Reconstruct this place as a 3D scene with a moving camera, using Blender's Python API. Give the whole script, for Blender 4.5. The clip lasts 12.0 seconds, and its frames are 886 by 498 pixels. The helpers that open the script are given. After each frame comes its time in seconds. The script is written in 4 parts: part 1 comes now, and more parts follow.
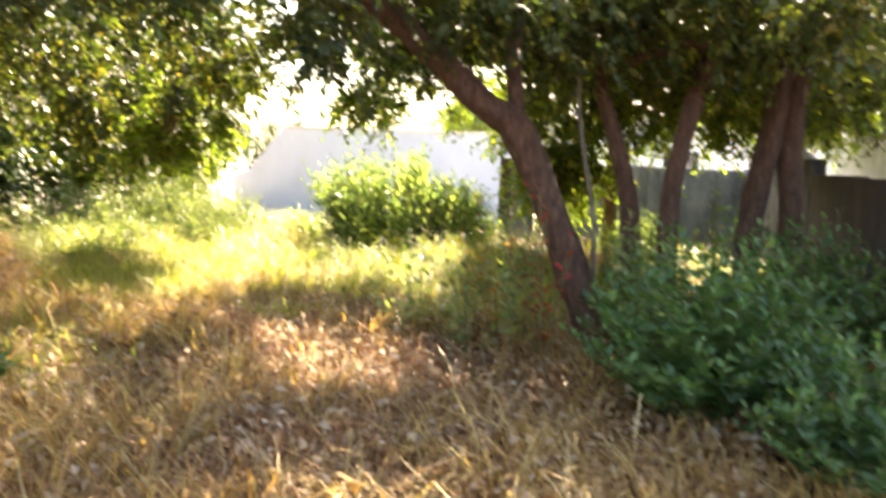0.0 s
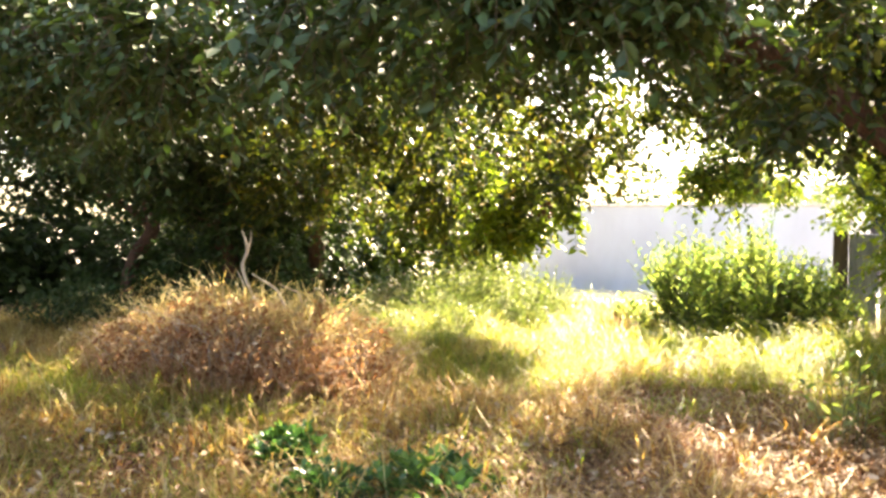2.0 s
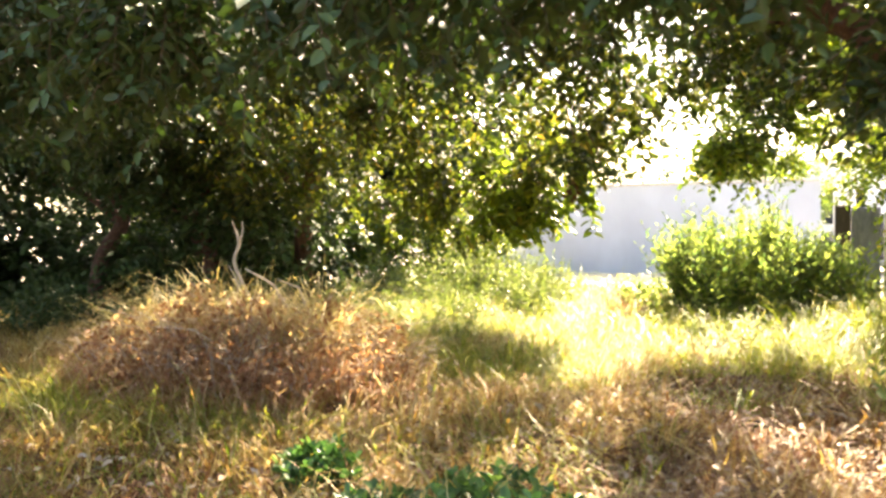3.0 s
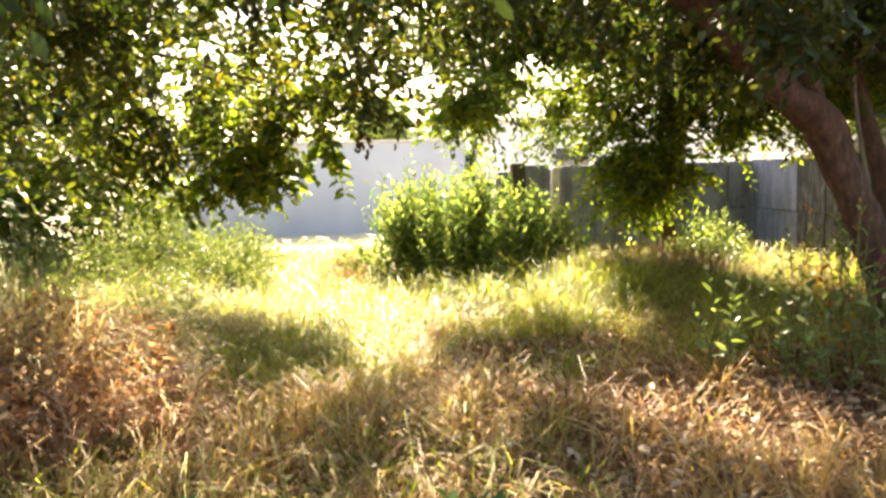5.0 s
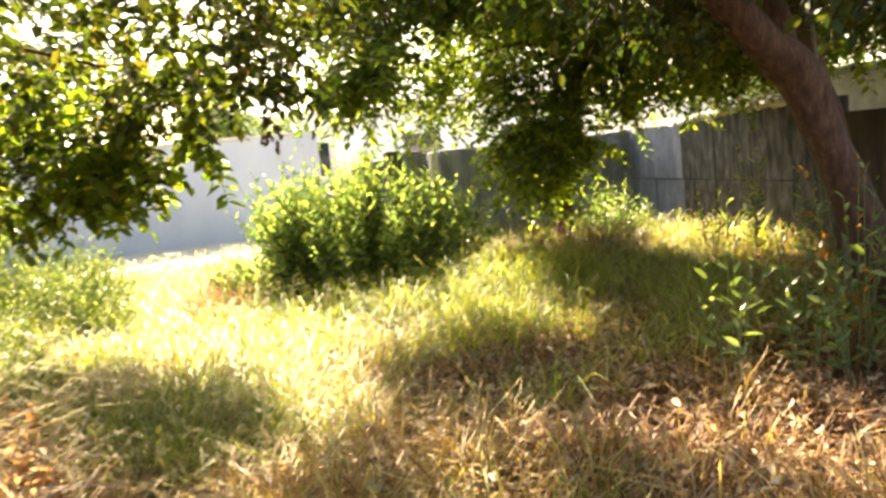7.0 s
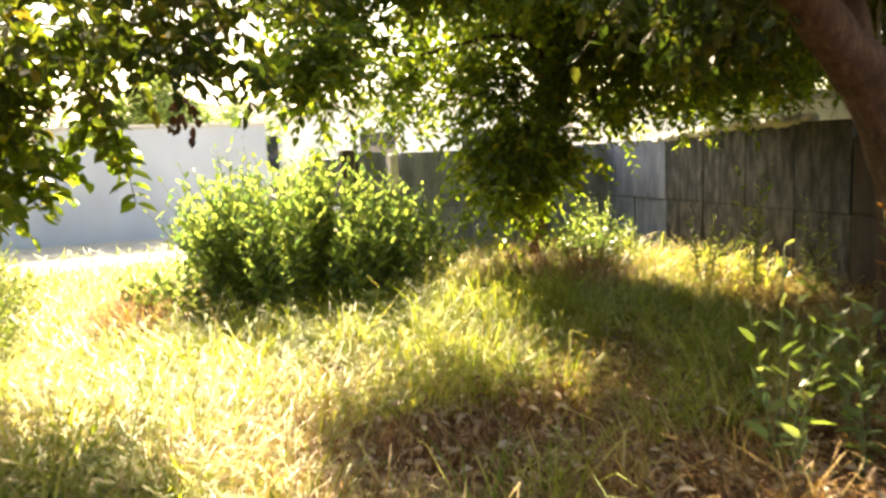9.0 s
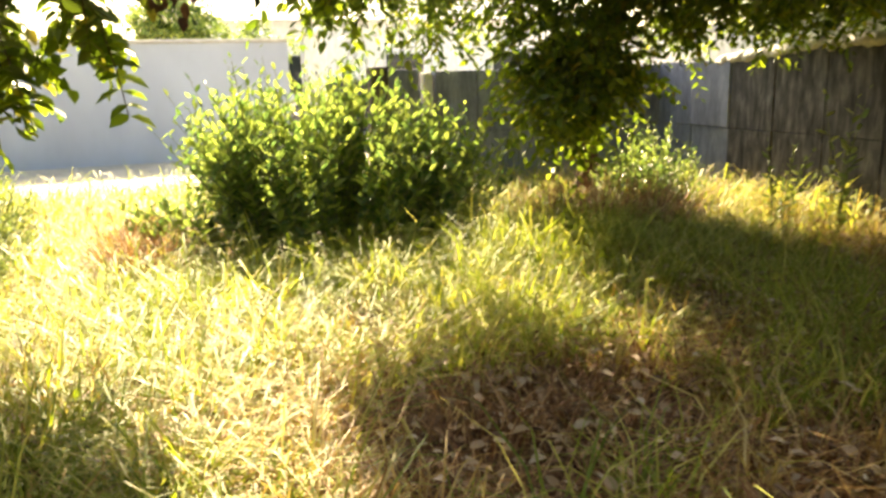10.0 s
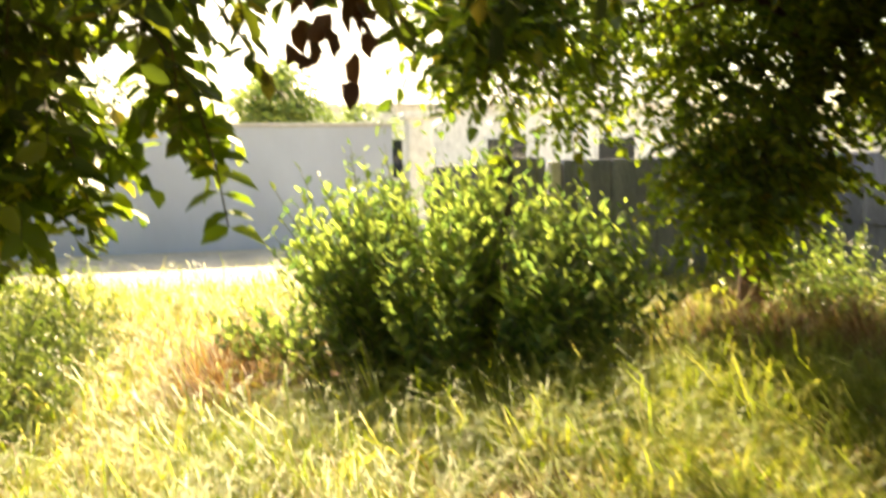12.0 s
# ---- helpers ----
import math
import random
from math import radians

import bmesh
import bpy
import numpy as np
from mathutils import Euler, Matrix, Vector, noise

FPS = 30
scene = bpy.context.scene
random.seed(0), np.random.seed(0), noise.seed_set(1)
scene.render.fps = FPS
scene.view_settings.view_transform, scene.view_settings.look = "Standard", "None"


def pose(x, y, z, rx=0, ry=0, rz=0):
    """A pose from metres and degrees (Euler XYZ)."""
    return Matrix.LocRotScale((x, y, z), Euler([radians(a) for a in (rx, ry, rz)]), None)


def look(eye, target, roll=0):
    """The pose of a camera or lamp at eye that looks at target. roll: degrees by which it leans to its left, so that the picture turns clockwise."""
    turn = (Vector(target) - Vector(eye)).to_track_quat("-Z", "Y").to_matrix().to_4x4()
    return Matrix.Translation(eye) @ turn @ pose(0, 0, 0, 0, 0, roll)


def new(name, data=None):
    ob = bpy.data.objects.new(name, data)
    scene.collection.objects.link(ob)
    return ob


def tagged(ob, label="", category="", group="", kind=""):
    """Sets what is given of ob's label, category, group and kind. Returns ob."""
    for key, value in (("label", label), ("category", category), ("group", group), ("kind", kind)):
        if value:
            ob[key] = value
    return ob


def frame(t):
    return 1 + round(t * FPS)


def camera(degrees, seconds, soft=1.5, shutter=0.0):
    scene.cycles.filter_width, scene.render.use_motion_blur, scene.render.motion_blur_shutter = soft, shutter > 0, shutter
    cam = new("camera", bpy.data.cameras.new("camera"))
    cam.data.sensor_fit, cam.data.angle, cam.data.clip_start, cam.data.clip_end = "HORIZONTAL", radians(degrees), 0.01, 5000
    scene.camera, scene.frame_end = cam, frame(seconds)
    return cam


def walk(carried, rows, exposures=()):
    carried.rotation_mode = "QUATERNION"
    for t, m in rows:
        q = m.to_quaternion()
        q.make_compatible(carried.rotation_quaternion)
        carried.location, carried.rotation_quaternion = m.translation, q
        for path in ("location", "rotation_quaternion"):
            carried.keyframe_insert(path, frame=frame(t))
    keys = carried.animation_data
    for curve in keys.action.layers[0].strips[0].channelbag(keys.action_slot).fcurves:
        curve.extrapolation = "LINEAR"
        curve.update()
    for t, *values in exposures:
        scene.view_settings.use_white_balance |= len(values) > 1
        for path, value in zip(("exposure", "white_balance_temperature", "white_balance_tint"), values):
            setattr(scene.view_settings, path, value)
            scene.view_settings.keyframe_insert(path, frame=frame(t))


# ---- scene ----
cam = camera(58.4, 12.0, soft=2.75, shutter=0.5)
PATH = [
    (0, (0.483, 2.363, 1.549), (0.146, 4.321, 1.323), 2.4),
    (0.5, (0.215, 2.424, 1.59), (-0.312, 4.351, 1.504), 3.2),
    (1, (-0.154, 2.439, 1.624), (-0.919, 4.286, 1.568), 3.6),
    (1.5, (-0.649, 2.398, 1.549), (-1.535, 4.191, 1.493), 3.2),
    (2, (-1.064, 2.406, 1.593), (-1.936, 4.205, 1.54), 0.7),
    (2.5, (-1.384, 2.562, 1.565), (-2.211, 4.382, 1.496), -0.8),
    (3, (-1.778, 2.764, 1.586), (-2.559, 4.603, 1.497), -0.9),
    (3.5, (-2.304, 2.9, 1.586), (-2.911, 4.8, 1.441), -2.0),
    (3.7, (-2.454, 2.954, 1.602), (-2.906, 4.894, 1.426), -1.9),
    (5.3, (-3.555, 3.793, 1.577), (-3.325, 5.768, 1.358), -1.7),
    (5.5, (-3.609, 3.922, 1.556), (-3.372, 5.894, 1.319), -1.9),
    (6, (-3.714, 4.247, 1.595), (-3.396, 6.206, 1.351), -2.2),
    (6.5, (-3.788, 4.527, 1.572), (-3.319, 6.455, 1.32), -3.2),
    (7, (-3.899, 4.93, 1.599), (-3.301, 6.822, 1.346), -5.8),
    (7.2, (-3.881, 5.055, 1.6), (-3.228, 6.93, 1.358), -4.9),
    (8.8, (-3.681, 5.959, 1.628), (-2.96, 7.8, 1.327), -2.3),
    (9, (-3.624, 6.121, 1.618), (-2.903, 7.969, 1.361), -2.3),
    (9.5, (-3.501, 6.612, 1.617), (-2.802, 8.469, 1.365), -1.8),
    (10, (-3.489, 6.968, 1.516), (-2.835, 8.807, 1.085), -1.5),
    (10.5, (-3.54, 7.202, 1.537), (-2.92, 9.047, 1.078), -1.3),
    (11, (-3.554, 7.436, 1.534), (-2.939, 9.292, 1.117), -0.8),
    (11.5, (-3.496, 7.918, 1.531), (-2.918, 9.792, 1.139), -0.6),
    (12, (-3.524, 8.277, 1.582), (-3.056, 10.208, 1.356), -0.9),
]
walk(cam, [(t, look(eye, target, roll)) for t, eye, target, roll in PATH],
     exposures=[(0.0, 3.2, 8300, 16), (3.7, 3.1, 8400, 16), (5.3, 2.75, 8900, 13), (9.0, 2.75, 9200, 10), (10.0, 2.55, 9500, 9), (11.5, 2.2, 9800, 7), (12.0, 2.25, 9900, 7)])

# ---- light: clear low-haze sky, sun high ahead of the walk ----
SUN_DIR = Vector((0.03, 0.76, 0.68)).normalized()
world = bpy.data.worlds.new("sky")
scene.world = world
world.use_nodes = True
wn = world.node_tree
wn.nodes.clear()
sky = wn.nodes.new("ShaderNodeTexSky")
sky.sky_type = "NISHITA"
sky.sun_disc = False
sky.sun_elevation = math.asin(SUN_DIR.z)
sky.sun_rotation = math.atan2(SUN_DIR.x, SUN_DIR.y)
sky.dust_density = 1.8
bg = wn.nodes.new("ShaderNodeBackground")
bg.inputs["Strength"].default_value = 0.1
wout = wn.nodes.new("ShaderNodeOutputWorld")
wn.links.new(sky.outputs[0], bg.inputs[0])
wn.links.new(bg.outputs[0], wout.inputs[0])
sun_data = bpy.data.lights.new("sun", "SUN")
sun_data.energy = 5.0
sun_data.angle = radians(0.55)
sun_data.color = (1.0, 0.94, 0.82)
sun = new("sun", sun_data)
sun.matrix_world = look(SUN_DIR * 60, (0, 0, 0))

rng = np.random.default_rng(7)


# ---- materials ----
def node_mat(name):
    m = bpy.data.materials.new(name)
    m.use_nodes = True
    nt = m.node_tree
    return m, nt, nt.nodes["Principled BSDF"], nt.nodes["Material Output"]


def ramp(nt, source, stops):
    r = nt.nodes.new("ShaderNodeValToRGB")
    while len(r.color_ramp.elements) < len(stops):
        r.color_ramp.elements.new(0.5)
    for e, (at, c) in zip(r.color_ramp.elements, stops):
        e.position, e.color = at, (*c, 1)
    nt.links.new(source, r.inputs[0])
    return r.outputs[0]


def tex_noise(nt, scale, detail=4.0, stretch=(1, 1, 1), rough=0.6):
    co = nt.nodes.new("ShaderNodeTexCoord")
    mp = nt.nodes.new("ShaderNodeMapping")
    mp.inputs["Scale"].default_value = stretch
    n = nt.nodes.new("ShaderNodeTexNoise")
    n.inputs["Scale"].default_value = scale
    n.inputs["Detail"].default_value = detail
    n.inputs["Roughness"].default_value = rough
    nt.links.new(co.outputs["Object"], mp.inputs[0])
    nt.links.new(mp.outputs[0], n.inputs["Vector"])
    return n.outputs["Fac"]


def mix(nt, fac, a, b, mode="MIX"):
    n = nt.nodes.new("ShaderNodeMix")
    n.data_type, n.blend_type = "RGBA", mode
    for sock, val in ((n.inputs[0], fac), (n.inputs[6], a), (n.inputs[7], b)):
        if isinstance(val, (int, float)):
            sock.default_value = val
        elif isinstance(val, tuple):
            sock.default_value = (*val, 1)
        else:
            nt.links.new(val, sock)
    return n.outputs[2]


def bump(nt, bsdf, height, strength, dist=0.02):
    b = nt.nodes.new("ShaderNodeBump")
    b.inputs["Strength"].default_value = strength
    b.inputs["Distance"].default_value = dist
    nt.links.new(height, b.inputs["Height"])
    nt.links.new(b.outputs[0], bsdf.inputs["Normal"])


def blade_mat(name, stops, see_through=0.45, rough=0.55, glow=1.3, patch=1.2, patch_stops=None):
    """Leaves and grass: colour differs from leaf to leaf and from patch to patch, light passes through."""
    m, nt, p, out = node_mat(name)
    geo = nt.nodes.new("ShaderNodeNewGeometry")
    col = ramp(nt, geo.outputs["Random Per Island"], stops)
    if patch_stops:
        col = mix(nt, ramp(nt, tex_noise(nt, patch, 2), [(0.42, (0, 0, 0)), (0.6, (1, 1, 1))]), col,
                  ramp(nt, geo.outputs["Random Per Island"], patch_stops))
    else:
        col = mix(nt, 0.5, col, ramp(nt, tex_noise(nt, patch, 3), [(0.3, (0.55, 0.55, 0.55)), (0.7, (1.25, 1.2, 1.1))]), "MULTIPLY")
    nt.links.new(col, p.inputs["Base Color"])
    p.inputs["Roughness"].default_value = rough
    tr = nt.nodes.new("ShaderNodeBsdfTranslucent")
    bright = mix(nt, 1.0, col, (glow * 0.98, glow, glow * 0.62), "MULTIPLY")
    nt.links.new(bright, tr.inputs["Color"])
    ms = nt.nodes.new("ShaderNodeMixShader")
    ms.inputs[0].default_value = see_through
    nt.links.new(p.outputs[0], ms.inputs[1])
    nt.links.new(tr.outputs[0], ms.inputs[2])
    nt.links.new(ms.outputs[0], out.inputs[0])
    return m


def solid_mat(name, stops, scale=6.0, stretch=(1, 1, 1), rough=0.85, bump_scale=40, bump_strength=0.4, bump_dist=0.01, fine=None):
    m, nt, p, out = node_mat(name)
    col = ramp(nt, tex_noise(nt, scale, 6, stretch), stops)
    if fine:
        col = mix(nt, 0.6, col, ramp(nt, tex_noise(nt, fine, 4, stretch), [(0.3, (0.6, 0.6, 0.6)), (0.7, (1.2, 1.2, 1.2))]), "MULTIPLY")
    nt.links.new(col, p.inputs["Base Color"])
    p.inputs["Roughness"].default_value = rough
    bump(nt, p, tex_noise(nt, bump_scale, 6, stretch), bump_strength, bump_dist)
    return m


LEAF_TREE = blade_mat("tree_leaf", [(0.0, (0.05, 0.085, 0.014)), (0.5, (0.115, 0.17, 0.024)), (0.9, (0.19, 0.24, 0.033)), (1.0, (0.24, 0.21, 0.04))], 0.5, 0.42, 2.1)
LEAF_OLIVE = blade_mat("olive_leaf", [(0.0, (0.03, 0.047, 0.010)), (0.5, (0.068, 0.098, 0.016)), (0.9, (0.14, 0.16, 0.025)), (1.0, (0.22, 0.16, 0.035))], 0.4, 0.42, 1.6)
# deep shade put into the leaf green: very dark, little light passes
LEAF_DEEP_SHADE = blade_mat("deep_shade_leaf", [(0.0, (0.02, 0.045, 0.012)), (0.6, (0.04, 0.085, 0.018)), (1.0, (0.065, 0.11, 0.03))], 0.14, 0.6, 1.1)
# tree leaf colour darkened to carry the shade of the backlit canopy
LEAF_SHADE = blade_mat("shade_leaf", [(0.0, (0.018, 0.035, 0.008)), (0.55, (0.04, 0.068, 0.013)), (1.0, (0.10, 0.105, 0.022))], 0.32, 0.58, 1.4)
LEAF_LUSH = blade_mat("lush_leaf", [(0.0, (0.03, 0.085, 0.03)), (0.6, (0.06, 0.15, 0.045)), (1.0, (0.13, 0.23, 0.06))], 0.35, 0.35, 1.6)
LEAF_BUSH = blade_mat("bush_leaf", [(0.0, (0.055, 0.105, 0.045)), (0.5, (0.14, 0.20, 0.068)), (1.0, (0.28, 0.33, 0.11))], 0.48, 0.24, 2.2)
LEAF_WEED = blade_mat("weed_leaf", [(0.0, (0.08, 0.13, 0.035)), (0.6, (0.18, 0.24, 0.07)), (1.0, (0.33, 0.36, 0.15))], 0.34, 0.35, 1.6)
LEAF_RED = blade_mat("red_leaf", [(0.0, (0.20, 0.012, 0.015)), (0.6, (0.32, 0.03, 0.02)), (1.0, (0.40, 0.11, 0.02))], 0.4, 0.4, 1.4)
LEAF_ORANGE = blade_mat("orange_leaf", [(0.0, (0.22, 0.07, 0.012)), (0.6, (0.36, 0.15, 0.02)), (1.0, (0.46, 0.27, 0.04))], 0.45, 0.45, 1.6)
LEAF_RUST = blade_mat("rust_leaf", [(0.0, (0.07, 0.028, 0.012)), (1.0, (0.14, 0.06, 0.022))], 0.3, 0.5, 1.2)
GRASS_DRY = blade_mat("dry_grass", [(0.0, (0.17, 0.095, 0.03)), (0.45, (0.35, 0.245, 0.08)), (0.8, (0.50, 0.40, 0.15)), (1.0, (0.62, 0.53, 0.26))], 0.45, 0.55, 1.3, 0.8)
GRASS_RUST = blade_mat("rusty_grass", [(0.0, (0.11, 0.042, 0.02)), (0.5, (0.27, 0.125, 0.06)), (0.85, (0.46, 0.28, 0.15)), (1.0, (0.66, 0.50, 0.33))], 0.4, 0.65, 1.15, 1.1)
BRUSH = blade_mat("dry_brush", [(0.0, (0.22, 0.09, 0.05)), (0.5, (0.46, 0.25, 0.15)), (0.85, (0.60, 0.42, 0.29)), (1.0, (0.72, 0.58, 0.45))], 0.45, 0.65, 1.2, 1.1)
GRASS_TAN = blade_mat("tan_grass", [(0.0, (0.19, 0.085, 0.026)), (0.45, (0.42, 0.255, 0.085)), (0.8, (0.58, 0.42, 0.17)), (1.0, (0.68, 0.56, 0.31))], 0.45, 0.55, 1.3, 0.8)
GRASS_GREEN = blade_mat("green_grass", [(0.0, (0.11, 0.17, 0.02)), (0.5, (0.25, 0.30, 0.04)), (0.85, (0.42, 0.41, 0.09)), (1.0, (0.55, 0.50, 0.2))], 0.5, 0.5, 1.5, 0.9)
GRASS_PALE = blade_mat("pale_straw", [(0.0, (0.40, 0.31, 0.13)), (0.5, (0.58, 0.48, 0.25)), (1.0, (0.72, 0.64, 0.40))], 0.42, 0.6, 1.2)
LITTER = blade_mat("dead_leaf", [(0.0, (0.14, 0.07, 0.035)), (0.4, (0.30, 0.18, 0.10)), (0.8, (0.46, 0.34, 0.23)), (1.0, (0.62, 0.52, 0.42))], 0.15, 0.6, 1.0)
BARK = solid_mat("bark", [(0.25, (0.04, 0.019, 0.013)), (0.55, (0.11, 0.055, 0.037)), (0.8, (0.21, 0.125, 0.088))], 7, (3, 3, 0.8), 0.9, 30, 0.9, 0.02, 28)
BARK_GREY = solid_mat("grey_bark", [(0.25, (0.10, 0.08, 0.06)), (0.7, (0.28, 0.24, 0.20))], 8, (3, 3, 0.8), 0.9, 34, 0.8, 0.015, 30)
TWIG = solid_mat("twig_bark", [(0.3, (0.05, 0.035, 0.02)), (0.7, (0.13, 0.09, 0.05))], 12, (1, 1, 1), 0.85, 60, 0.3, 0.004)
DEAD_WOOD = solid_mat("bleached_wood", [(0.3, (0.30, 0.24, 0.19)), (0.7, (0.55, 0.48, 0.41))], 9, (2, 2, 0.6), 0.8, 50, 0.5, 0.006)
STEM = solid_mat("green_stem", [(0.3, (0.08, 0.10, 0.03)), (0.7, (0.19, 0.19, 0.07))], 14, (1, 1, 1), 0.6, 60, 0.2, 0.003)
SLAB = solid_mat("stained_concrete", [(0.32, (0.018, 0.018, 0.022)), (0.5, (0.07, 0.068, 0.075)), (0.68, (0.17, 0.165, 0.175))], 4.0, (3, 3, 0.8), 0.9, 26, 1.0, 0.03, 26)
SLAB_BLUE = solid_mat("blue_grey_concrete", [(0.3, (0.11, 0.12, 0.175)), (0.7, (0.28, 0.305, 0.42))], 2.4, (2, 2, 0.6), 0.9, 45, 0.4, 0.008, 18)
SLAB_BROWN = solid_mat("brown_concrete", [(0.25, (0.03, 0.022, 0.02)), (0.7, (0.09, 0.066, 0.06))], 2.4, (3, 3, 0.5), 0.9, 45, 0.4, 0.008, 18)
COPING = solid_mat("pale_mortar", [(0.3, (0.42, 0.40, 0.37)), (0.7, (0.68, 0.66, 0.62))], 6, (1, 1, 1), 0.9, 40, 0.6, 0.01, 22)
PLASTER = solid_mat("pale_plaster", [(0.3, (0.42, 0.465, 0.57)), (0.7, (0.53, 0.585, 0.70))], 0.8, (1, 1, 0.6), 0.85, 50, 0.2, 0.005)
WHITE_WALL = solid_mat("white_paint", [(0.3, (0.72, 0.72, 0.72)), (0.7, (0.82, 0.82, 0.81))], 1.5, (1, 1, 0.6), 0.8, 50, 0.15, 0.004, 9)
ROOF = solid_mat("grey_roof_sheet", [(0.3, (0.36, 0.36, 0.38)), (0.7, (0.52, 0.52, 0.55))], 1.5, (1, 1, 1), 0.6, 30, 0.2, 0.004, 9)
SAND = solid_mat("pale_dust", [(0.3, (0.45, 0.38, 0.29)), (0.7, (0.62, 0.55, 0.45))], 2.0, (1, 1, 1), 0.95, 60, 0.6, 0.015, 25)
CAR_PAINT = solid_mat("dark_car_paint", [(0.3, (0.02, 0.022, 0.03)), (0.7, (0.03, 0.033, 0.042))], 3, (1, 1, 1), 0.25, 90, 0.02, 0.001)
RUBBER = solid_mat("tyre_rubber", [(0.3, (0.015, 0.015, 0.015)), (0.7, (0.03, 0.03, 0.03))], 8, (1, 1, 1), 0.9, 60, 0.3, 0.004)
GLASS, _nt, _p, _o = node_mat("dark_glass")
_p.inputs["Base Color"].default_value = (0.02, 0.025, 0.03, 1)
_p.inputs["Roughness"].default_value = 0.05
STEEL, _nt, _p, _o = node_mat("painted_steel")
_p.inputs["Base Color"].default_value = (0.5, 0.51, 0.53, 1)
_p.inputs["Metallic"].default_value = 0.7
_p.inputs["Roughness"].default_value = 0.45


def ground_material():
    m, nt, p, out = node_mat("dry_soil")
    soil = ramp(nt, tex_noise(nt, 2.2, 8), [(0.3, (0.04, 0.018, 0.010)), (0.5, (0.105, 0.048, 0.023)), (0.7, (0.22, 0.125, 0.065))])
    fleck = ramp(nt, tex_noise(nt, 38, 5, (1, 1, 1), 0.75), [(0.35, (0.45, 0.4, 0.35)), (0.65, (1.5, 1.4, 1.2))])
    col = mix(nt, 0.85, soil, fleck, "MULTIPLY")
    green = ramp(nt, tex_noise(nt, 0.5, 4), [(0.5, (0, 0, 0)), (0.68, (1, 1, 1))])
    col = mix(nt, green, col, mix(nt, 1.0, col, (0.75, 1.0, 0.4), "MULTIPLY"))
    co = nt.nodes.new("ShaderNodeTexCoord")
    xyz = nt.nodes.new("ShaderNodeSeparateXYZ")
    nt.links.new(co.outputs["Object"], xyz.inputs[0])

    def calc(op, a, b):
        n = nt.nodes.new("ShaderNodeMath")
        n.operation = op
        for sock, val in zip(n.inputs, (a, b)):
            if isinstance(val, (int, float)):
                sock.default_value = val
            else:
                nt.links.new(val, sock)
        return n.outputs[0]

    ragged = calc("MULTIPLY", calc("SUBTRACT", tex_noise(nt, 1.6, 5), 0.5), 1.6)
    # dusty track; part of its paleness stands for sun glare on the path
    across = calc("ABSOLUTE", calc("ADD", calc("ADD", xyz.outputs[0], 4.2), ragged), 0)
    track = calc("MULTIPLY", calc("LESS_THAN", across, 0.62), calc("GREATER_THAN", xyz.outputs[1], 9.2))
    far = calc("GREATER_THAN", calc("ADD", xyz.outputs[1], ragged), 16.4)
    dust = ramp(nt, tex_noise(nt, 9, 6), [(0.3, (0.48, 0.41, 0.31)), (0.7, (0.66, 0.59, 0.48))])
    col = mix(nt, calc("MAXIMUM", calc("MULTIPLY", track, 0.45), far), col, dust)
    nt.links.new(col, p.inputs["Base Color"])
    p.inputs["Roughness"].default_value = 0.95
    bump(nt, p, tex_noise(nt, 30, 8), 0.8, 0.03)
    return m


SOIL = ground_material()


# ---- building helpers ----
def mesh_from(name, verts, faces, smooth=False):
    me = bpy.data.meshes.new(name)
    me.from_pydata([tuple(v) for v in verts], [], [tuple(f) for f in faces])
    if smooth:
        me.polygons.foreach_set("use_smooth", np.ones(len(me.polygons), bool))
    me.update()
    return me


def mesh_quick(name, verts, quads):
    """A mesh of quads from arrays."""
    me = bpy.data.meshes.new(name)
    me.vertices.add(len(verts))
    me.vertices.foreach_set("co", np.ascontiguousarray(verts, np.float32).ravel())
    me.loops.add(quads.size)
    me.loops.foreach_set("vertex_index", np.ascontiguousarray(quads, np.int32).ravel())
    me.polygons.add(len(quads))
    me.polygons.foreach_set("loop_start", np.arange(0, quads.size, 4, dtype=np.int32))
    me.update(calc_edges=True)
    me.validate()
    return me


def bm_mesh(name, bm, smooth=False):
    me = bpy.data.meshes.new(name)
    bm.to_mesh(me)
    bm.free()
    if smooth:
        me.polygons.foreach_set("use_smooth", np.ones(len(me.polygons), bool))
    return me


def world_loc(ob):
    at = Vector((0, 0, 0))
    while ob:
        at, ob = at + ob.location, ob.parent
    return at


def part(name, me, material, parent=None, label=""):
    """A mesh given in world coordinates, as a part of parent or as a thing of its own."""
    ob = new(name, me)
    if not me.materials:
        me.materials.append(material)
    if parent:
        ob.parent = parent
        ob.location = -world_loc(parent)
    if label:
        ob["label"] = label
    return ob


def thing(name, at, label, category, group=""):
    ob = new(name)
    ob.empty_display_size = 0.2
    ob.location = at
    return tagged(ob, label, category, group)


def norm(v):
    return v / np.maximum(np.linalg.norm(v, axis=-1, keepdims=True), 1e-9)


def ground_z(x, y):
    x, y = np.asarray(x, float), np.asarray(y, float)
    near = np.clip((17.0 - y) / 3.0, 0, 1) * np.clip((y + 6) / 3.0, 0, 1)
    z = 0.045 * np.sin(1.3 * x + 0.7 * y) + 0.035 * np.sin(2.1 * y - 0.9 * x + 1.0) + 0.02 * np.sin(4.7 * x + 3.1 * y)
    return z * near * np.clip((12 - np.abs(x)) / 3, 0, 1)


